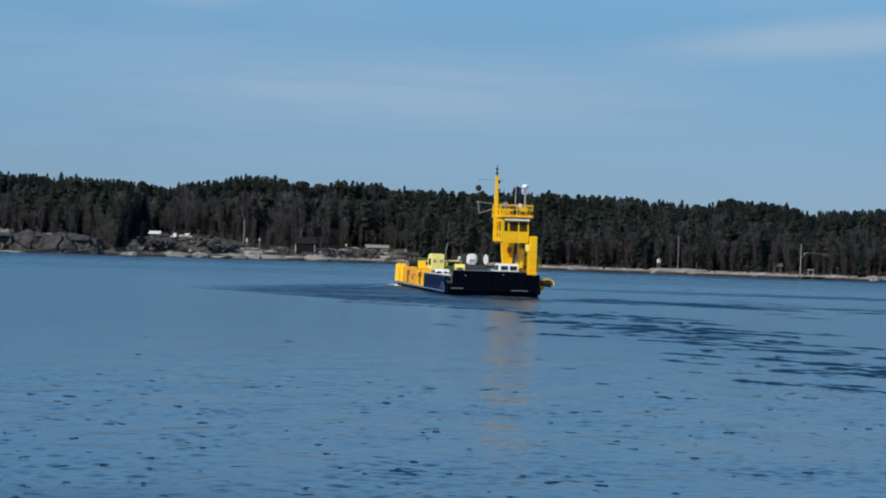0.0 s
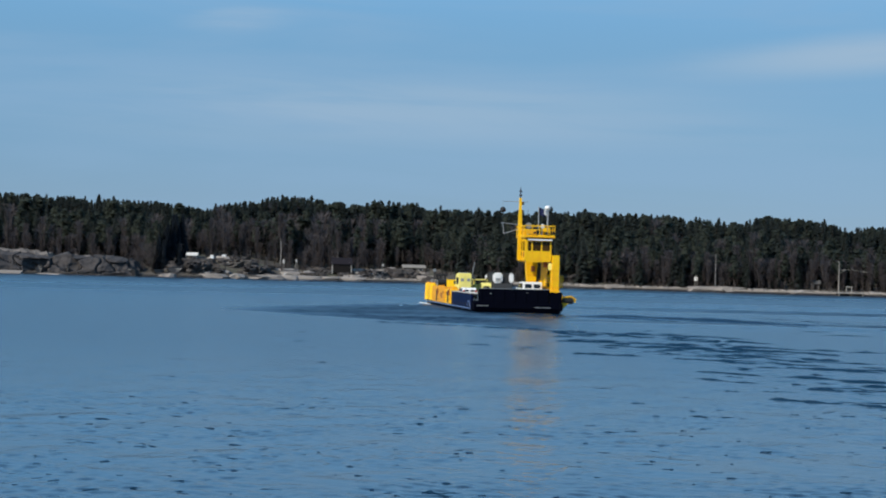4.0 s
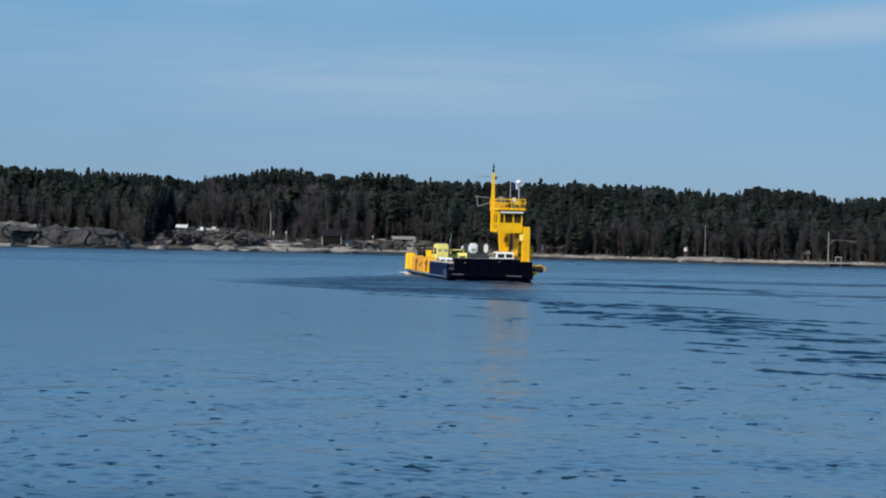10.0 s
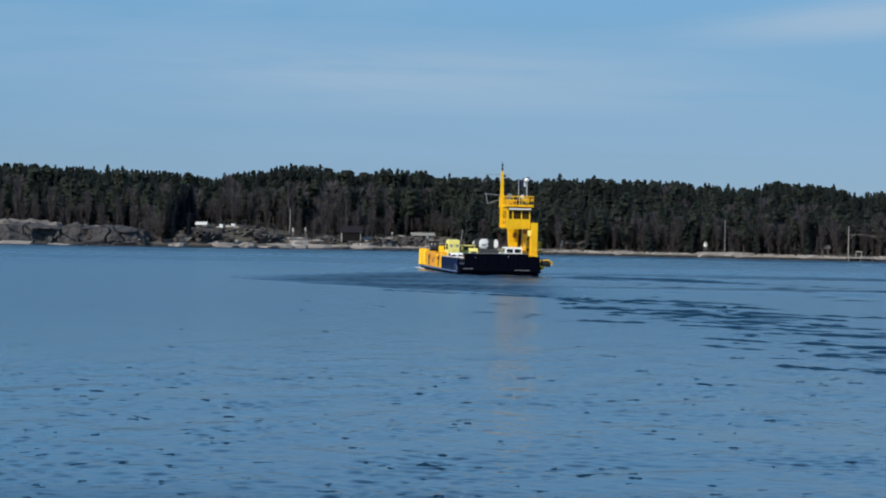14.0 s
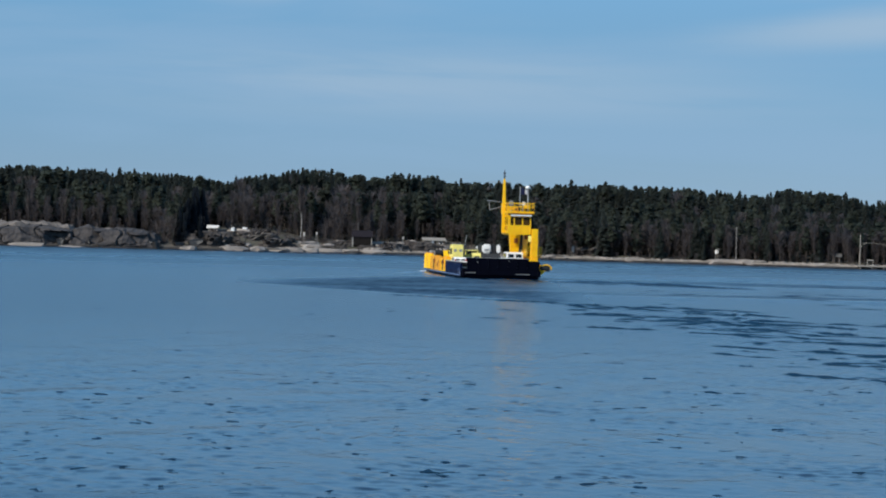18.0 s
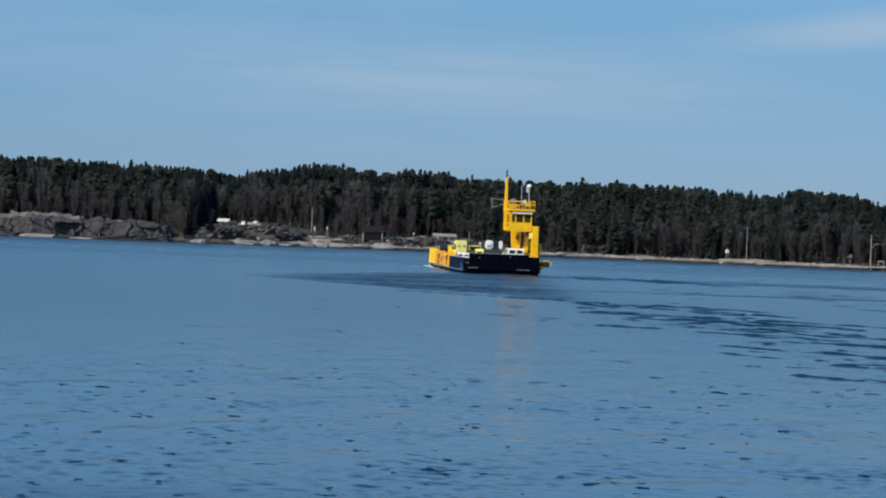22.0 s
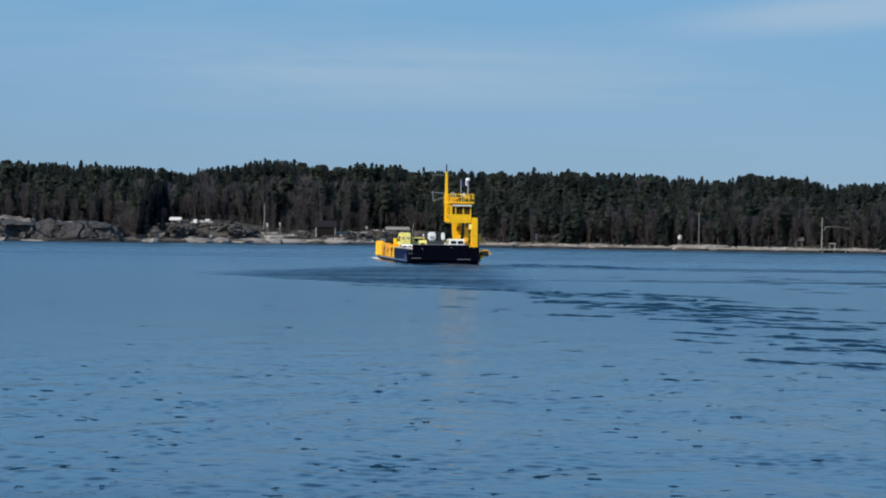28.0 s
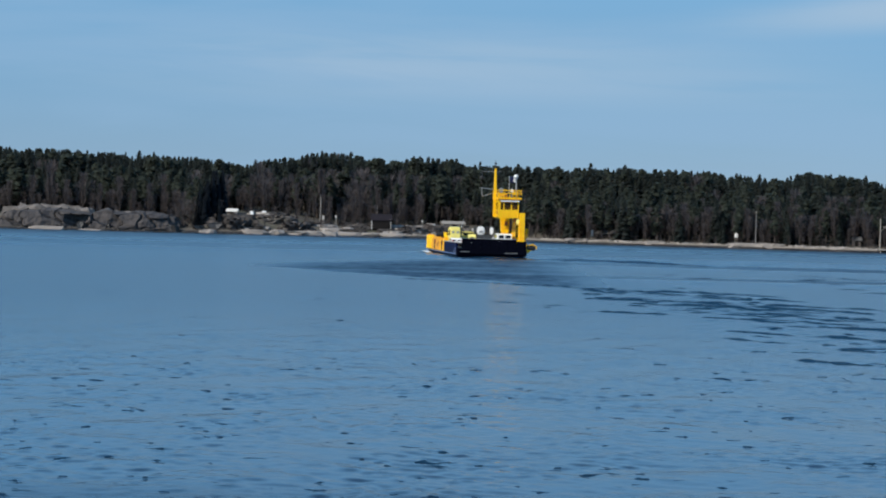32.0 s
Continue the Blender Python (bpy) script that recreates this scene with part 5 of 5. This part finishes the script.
    dish = part("searchlight", tube(B(), (1.55, 3.2, 9.9), (1.55, 3.7, 9.95), 0.36, 0.28, 14), GREY, roof, "grey searchlight")
    part("light_stand", tube(B(), (1.55, 3.45, 8.85), (1.55, 3.45, 9.9), 0.08), GREY, dish)
    pole = part("radar_pole", tube(B(), (3.8, 3.6, 8.85), (3.8, 3.6, 12.0), 0.10), GREY, roof)
    part("radar_dome", (lambda bm: (bmesh.ops.create_uvsphere(bm, u_segments=14, v_segments=8, radius=0.36, matrix=Matrix.Translation((3.77, 3.6, 11.98)) @ Matrix.Diagonal((1, 1, 0.75, 1))), bm)[1])(B()), WHITE, pole, "white radar dome", True)
    part("horn", tube(B(), (3.1, 3.3, 9.85), (3.1, 2.85, 9.85), 0.12, 0.26, 12), WHITE, roof)
    part("horn_stand", tube(B(), (3.1, 3.2, 8.85), (3.1, 3.2, 9.85), 0.06), GREY, roof)
    staff = part("flag_staff", tube(B(), (2.85, 4.2, 8.85), (2.85, 4.2, 12.1), 0.06), GREY, roof)
    fbm = B()
    rows = [[fbm.verts.new((2.89 + 0.75 * i / 6, 4.2 + 0.10 * math.sin(i * 1.3), 12.05 - 0.05 * i - z)) for i in range(7)] for z in (0, 0.42, 0.85)]
    for a, b in zip(rows, rows[1:]):
        for i in range(6):
            fbm.faces.new((a[i], a[i + 1], b[i + 1], b[i]))
    bmesh.ops.solidify(fbm, geom=fbm.faces[:], thickness=0.02)
    part("flag", fbm, FLAG_BLUE, staff, "navy flag flying from its staff")
    wbm = B()
    rows = [[wbm.verts.new((3.30 + 0.62 * i / 6, 4.16 + 0.08 * math.sin(i * 1.1 + 1), 11.86 - 0.04 * i - z)) for i in range(7)] for z in (0, 0.3, 0.6)]
    for a, b in zip(rows, rows[1:]):
        for i in range(6):
            wbm.faces.new((a[i], a[i + 1], b[i + 1], b[i]))
    bmesh.ops.solidify(wbm, geom=wbm.faces[:], thickness=0.02)
    part("flag_fly", wbm, WHITE, staff, "white fly end of the flag")
    # mast
    mx, my = 0.92, 5.4
    m = part("mast", plate(B(), [(mx - 0.22, 6.0), (mx + 0.2, 6.0), (mx + 0.2, 8.8), (mx + 0.2, 10.0), (mx + 0.12, 13.1), (mx - 0.12, 13.1), (mx - 0.2, 10.2)], my - 0.2, my + 0.2, "y"), YELLOW, ferry, "tapered yellow signal mast")
    part("topmast", tube(B(), (mx, my, 13.1), (mx, my, 14.3), 0.07, 0.04), BLACK, m, "dark topmast aerial")
    for z in (13.3, 13.75):
        part("mast_lamp", tube(B(), (mx, my, z), (mx, my, z + 0.2), 0.15, sides=10), BLACK, m)
    for z in (9.6, 10.5, 11.4, 12.3):
        part("mast_rung", box(B(), mx + 0.12, mx + 0.42, my - 0.08, my + 0.1, z, z + 0.3), SLATE, m)
    yard = part("yard", tube(B(), (mx - 2.1, my, 12.65), (mx + 0.9, my, 12.65), 0.03, sides=6), GREY, m)
    part("halyard", tube(B(), (mx - 2.0, my, 12.65), (mx - 2.0, my, 11.3), 0.012, sides=5), GREY, yard)
    part("day_ball", (lambda bm: (bmesh.ops.create_uvsphere(bm, u_segments=14, v_segments=9, radius=0.34, matrix=Matrix.Translation((mx - 2.0, my, 11.7))), bm)[1])(B()), BLACK, yard, "black day-signal ball", True)
    arm = B()
    tube(arm, (mx, my, 10.0), (mx - 2.0, my, 10.2), 0.05)
    tube(arm, (mx - 2.0, my, 10.2), (mx - 1.85, my, 8.95), 0.045)
    tube(arm, (mx - 1.85, my, 8.95), (mx, my, 9.6), 0.045)
    tube(arm, (mx - 2.0, my, 10.2), (mx - 2.0, my + 1.6, 10.2), 0.045)
    part("lantern_frame", arm, GREY, m, "grey bracket frame on the mast")


build_hull()
build_tower()


# ---------------------------------------------------------------- vehicles on the car deck
def wheels(v, spots, radius):
    for x, y in spots:
        s = 1 if x > 0 else -1
        tyre = part("wheel", tube(B(), (x - 0.1, y, radius), (x + 0.1, y, radius), radius, sides=18), BLACK, v)
        part("rim", tube(B(), (x + s * 0.1, y, radius), (x + s * 0.115, y, radius), radius * 0.6, sides=14), GREY, tyre)


def car(name, label, w, length, h, paint, hatch=0.5):
    """Car seen from behind: lower body, cabin, glass, lamps, wheels."""
    v = tagged(new(name), label, "car")
    s = length
    body = part("body", plate(B(), [(0, 0.35), (s, 0.35), (s, 0.75), (s * 0.78, h * 0.58), (0.08, h * 0.62), (0, 0.8)], -w / 2, w / 2, "x"), paint, v)
    cabin_bm = plate(B(), [(0.1, h * 0.6), (s * 0.76, h * 0.56), (s * 0.58, h * 0.97), (s * 0.3, h), (hatch, h * 0.98)], -w / 2 + 0.08, w / 2 - 0.08, "x")
    bmesh.ops.bevel(cabin_bm, geom=cabin_bm.edges[:], offset=0.06, segments=2, affect="EDGES")
    part("cabin", cabin_bm, paint, v)
    for x in (-1, 1):
        part("rear_window", plate(B(), [(0.12 + 0.06, h * 0.66), (hatch - 0.04, h * 0.86), (hatch - 0.08, h * 0.88), (0.12, h * 0.67)], min(x * 0.1, x * (w / 2 - 0.3)), max(x * 0.1, x * (w / 2 - 0.3)), "x"), GLASS, body)
    part("windscreen", plate(B(), [(s * 0.745, h * 0.6), (s * 0.6, h * 0.93), (s * 0.615, h * 0.94), (s * 0.76, h * 0.6)], -w / 2 + 0.2, w / 2 - 0.2, "x"), GLASS, body)
    for x in (-1, 1):
        part("side_window", plate(B(), [(0.45, h * 0.66), (s * 0.68, h * 0.64), (s * 0.57, h * 0.9), (hatch + 0.1, h * 0.92)], x * (w / 2 - 0.078) - 0.012, x * (w / 2 - 0.078) + 0.012, "x"), GLASS, body)
        part("tail_lamp", box(B(), x * w * 0.4 - 0.1, x * w * 0.4 + 0.1, -0.03, 0.03, 0.78, 1.0, 0.02), RED, body)
        part("headlamp", box(B(), x * w * 0.36 - 0.16, x * w * 0.36 + 0.16, s - 0.03, s + 0.03, 0.6, 0.75, 0.02), GREY, body)
        part("mirror", box(B(), x * (w / 2 + 0.1) - 0.1, x * (w / 2 + 0.1) + 0.1, s * 0.66, s * 0.7, h * 0.6, h * 0.7, 0.03), paint, body)
    part("bumper", box(B(), -w / 2, w / 2, -0.08, 0.1, 0.35, 0.62, 0.04), BLACK, body)
    wheels(v, [(x, y) for x in (-w / 2 + 0.06, w / 2 - 0.06) for y in (s * 0.2, s * 0.8)], 0.32)
    return v


def van():
    v = tagged(new("yellow_van"), "pale yellow high-roofed van on the car deck", "van")
    w, s, h = 1.55, 3.9, 2.95
    bm = box(B(), -w / 2, w / 2, 0, s * 0.74, 0.4, h, 0.1)
    body = part("body", bm, LIME, v)
    part("cab", plate(B(), [(s * 0.74, 0.4), (s, 0.4), (s, 1.2), (s * 0.9, 1.5), (s * 0.8, 2.5), (s * 0.74, 2.6)], -w / 2, w / 2, "x"), LIME, v)
    for x in (-1, 1):
        door = part("rear_door", box(B(), min(x * 0.02, x * 0.72), max(x * 0.02, x * 0.72), -0.04, 0.0, 0.55, h - 0.2, 0.02), LIME, body)
        part("door_window", box(B(), min(x * 0.2, x * 0.6), max(x * 0.2, x * 0.6), -0.055, -0.035, 1.95, 2.3, 0.01), GREY, door)
        part("tail_lamp", box(B(), x * 0.72 - 0.05, x * 0.72 + 0.05, -0.05, 0.02, 0.8, 1.2, 0.02), RED, body)
        part("side_panel", box(B(), x * (w / 2 + 0.005) - 0.01, x * (w / 2 + 0.005) + 0.01, 0.5, 2.5, 1.6, 2.4, 0.008), GLASS, body)
        part("mirror", box(B(), x * 0.9 - 0.12, x * 0.9 + 0.12, s * 0.82, s * 0.85, 1.6, 2.0, 0.03), BLACK, body)
    part("bumper", box(B(), -w / 2, w / 2, -0.12, 0.06, 0.4, 0.6, 0.03), BLACK, body)
    part("roof_rack", box(B(), -0.6, 0.6, 0.4, 2.4, h, h + 0.08, 0.02), GREY, body)
    wheels(v, [(x, y) for x in (-0.72, 0.72) for y in (0.8, 3.1)], 0.36)
    return v


def truck():
    v = tagged(new("white_truck"), "white box truck with a dark open rear half", "truck")
    w, s, h = 2.5, 7.2, 3.1
    body = part("box_body", box(B(), -w / 2, w / 2, 0.3, s * 0.7, 0.9, h, 0.08), BLACK, v, "dark truck body")
    part("rear_door", box(B(), -w / 2 - 0.03, -0.05, -0.02, 0.3, 1.85, h + 0.02, 0.2), WHITE, body, "white rear door")
    part("rear_door", box(B(), 0.75, w / 2 + 0.05, 0.12, 0.3, 1.9, h, 0.16), WHITE, body, "white rear door folded back")
    part("tail_board", box(B(), -w / 2 + 0.05, w / 2 - 0.1, 0.0, 0.3, 0.95, 1.82, 0.05), SLATE, body, "grey tail board")
    part("door_hatch", box(B(), -0.95, -0.35, -0.04, -0.02, 2.15, 2.45, 0.01), GREY, body)
    part("cab", plate(B(), [(s * 0.72, 0.6), (s, 0.6), (s, 1.6), (s * 0.94, 2.7), (s * 0.72, 2.8)], -w / 2, w / 2, "x"), WHITE, v)
    part("chassis", box(B(), -0.9, 0.9, 0.2, s * 0.95, 0.55, 0.9, 0.03), GREY, v)
    for x in (-1, 1):
        part("tail_lamp", box(B(), x * 1.0 - 0.15, x * 1.0 + 0.15, 0.12, 0.2, 0.65, 0.85, 0.02), RED, body)
    wheels(v, [(x, y) for x in (-1.1, 1.1) for y in (1.4, 2.4, 5.9)], 0.48)
    return v


def tractor():
    v = tagged(new("yellow_loader"), "lime yellow loader with a low bonnet on the deck", "loader")
    part("bonnet", plate(B(), [(0, 0.7), (2.4, 0.7), (2.4, 1.5), (1.2, 1.8), (0.3, 1.85), (0, 1.5)], -0.25, 0.95, "x"), LIME, v)
    part("radiator_grille", box(B(), 0.0, 0.7, -0.03, 0.02, 0.85, 1.4, 0.01), BLACK, v)
    part("seat", box(B(), -0.3, 0.3, 2.6, 3.1, 1.6, 1.95, 0.05), BLACK, v)
    cab = part("cab_frame", box(B(), -0.85, 0.85, 2.3, 3.7, 0.8, 1.6, 0.05), LIME, v)
    for x in (-0.8, 0.72):
        for y in (2.32, 3.6):
            part("cab_post", box(B(), x, x + 0.09, y, y + 0.09, 1.5, 2.1), LIME, cab)
    part("cab_roof", box(B(), -0.9, 0.9, 2.25, 3.75, 2.1, 2.25, 0.04), LIME, cab)
    part("cab_glass", box(B(), -0.74, 0.74, 2.36, 2.39, 1.6, 2.1), GLASS, cab)
    for x in (-0.9, 0.9):
        part("lift_arm", plate(B(), [(3.2, 1.5), (3.5, 1.5), (4.8, 0.6), (4.6, 0.5)], x - 0.08, x + 0.08, "x"), LIME, v)
    part("bucket", plate(B(), [(4.6, 0.2), (5.4, 0.15), (5.5, 0.25), (4.8, 0.9), (4.6, 0.9)], -1.1, 1.1, "x"), GREY, v)
    part("exhaust", tube(B(), (0.5, 1.2, 1.5), (0.5, 1.2, 2.5), 0.06), BLACK, v)
    wheels(v, [(x, y) for x in (-0.95, 0.95) for y in (0.8, 3.0)], 0.6)
    return v


def trailer():
    v = tagged(new("grey_trailer"), "grey box trailer with a mast on deck", "trailer")
    body = part("body", box(B(), -0.85, 0.85, 0, 3.4, 0.6, 2.85, 0.08), SLATE, v)
    part("roof_hatch", box(B(), -0.3, 0.3, 1.0, 1.6, 2.85, 2.95, 0.02), GREY, body)
    part("side_post", tube(B(), (0.6, 0.3, 2.85), (0.85, 0.3, 4.3), 0.04, sides=6), GREY, body)
    part("drawbar", box(B(), -0.08, 0.08, 3.4, 4.6, 0.5, 0.62, 0.02), GREY, v)
    for x in (-1, 1):
        part("tail_lamp", box(B(), x * 0.7 - 0.08, x * 0.7 + 0.08, -0.03, 0.02, 0.75, 0.95, 0.02), RED, body)
    wheels(v, [(-0.8, 1.5), (0.8, 1.5)], 0.34)
    return v


DZ = DECK_Z + 0.02
CARGO = [
    (van(), pose(-3.1, 20.5, DZ)),
    (truck(), pose(1.5, 20.0, DZ)),
    (trailer(), pose(-2.15, 25.2, DZ)),
    (tractor(), pose(-0.75, 21.0, DZ)),
    (car("white_minivan", "white minivan parked on deck near the stern", 2.4, 4.8, 2.2, WHITE, 0.3), pose(2.45, 4.5, DZ)),
    (car("white_hatchback", "white hatchback parked along the port bulwark", 1.8, 4.2, 1.3, WHITE), pose(-3.95, 10.5, DZ)),
]

# ---------------------------------------------------------------- foam and movement


def foam_patch(name, label, spots):
    """Thin broken foam at the hull, of small flat flecks."""
    f = tagged(new(name), label, "foam", kind="stuff")
    r = random.Random(len(spots))
    bm = B()
    for x, y, w, d, count in spots:
        for i in range(count):
            bmesh.ops.create_icosphere(bm, subdivisions=1, radius=1, matrix=pose(x + r.uniform(-w, w), y + r.uniform(-d, d), 0.02) @ Matrix.Diagonal((r.uniform(0.1, 0.5), r.uniform(0.1, 0.5), r.uniform(0.03, 0.1), 1)))
    part("flecks", bm, FOAM, f)
    return f


foam = foam_patch("hull_foam", "white foam along the moving hull", [(-5.2, 45, 0.5, 1.5, 30), (-5.5, 40, 0.25, 4, 14)])


def wake_crest(points, width, height):
    """Long low rounded crest along a line of points, tapering at its ends."""
    bm, grid, k = B(), [], 8
    line = [Vector(p) for p in points]
    n = 40
    for i in range(n + 1):
        u = i / n * (len(line) - 1)
        a = min(int(u), len(line) - 2)
        c = line[a].lerp(line[a + 1], u - a)
        way = (line[a + 1] - line[a]).normalized()
        side = Vector((-way.y, way.x, 0))
        env = math.sin(math.pi * min(max(i / n, 0.02), 0.98)) ** 0.6 * (1 + 0.4 * noise.noise((i * 0.35, width, 0)))
        grid.append([bm.verts.new(c + side * ((j / k - 0.5) * width) + Vector((0, 0, height * env * (0.5 - 0.5 * math.cos(2 * math.pi * j / k)) - 0.03 + 0.03 * env))) for j in range(k + 1)])
    for a, b in zip(grid, grid[1:]):
        for j in range(k):
            bm.faces.new((a[j], b[j], b[j + 1], a[j + 1]))
    bmesh.ops.recalc_face_normals(bm, faces=bm.faces[:])
    return bm


wake = tagged(new("ferry_wake"), "low dark wake crests running off the moving ferry", "wake", kind="stuff")
for line, w, h in (([(6.2, 0.5, 0), (12, -8, 0), (20, -19, 0), (28, -27, 0)], 1.4, 0.34), ([(-5.6, 43, 0), (-8, 34, 0), (-12, 24, 0)], 1.6, 0.14),
                   ([(-4, -2.5, 0), (0, -3.2, 0), (5, -3, 0)], 0.9, 0.16), ([(3.0, -6, 0), (9, -12, 0), (13, -19, 0)], 0.9, 0.2)):
    part("crest", wake_crest(line, w, h), WATER, wake, smooth=True)


def ferry_pose(t):
    return pose(5.55 - 0.292 * t, 196.9 + 2.22 * t, 0, 0, 0, 8.4)


def motions():
    times = [0, 4, 8, 12, 16, 20, 24, 28, 32]
    walk(ferry, [(t, ferry_pose(t)) for t in times])
    for thing in (foam, wake):
        walk(thing, [(t, ferry_pose(t)) for t in times])
    for thing, place in CARGO:
        walk(thing, [(t, ferry_pose(t) @ place) for t in times])
    walk(water, [(0, pose(0, 0, 0)), (32, pose(-1.0, -3.0, 0))])


motions()
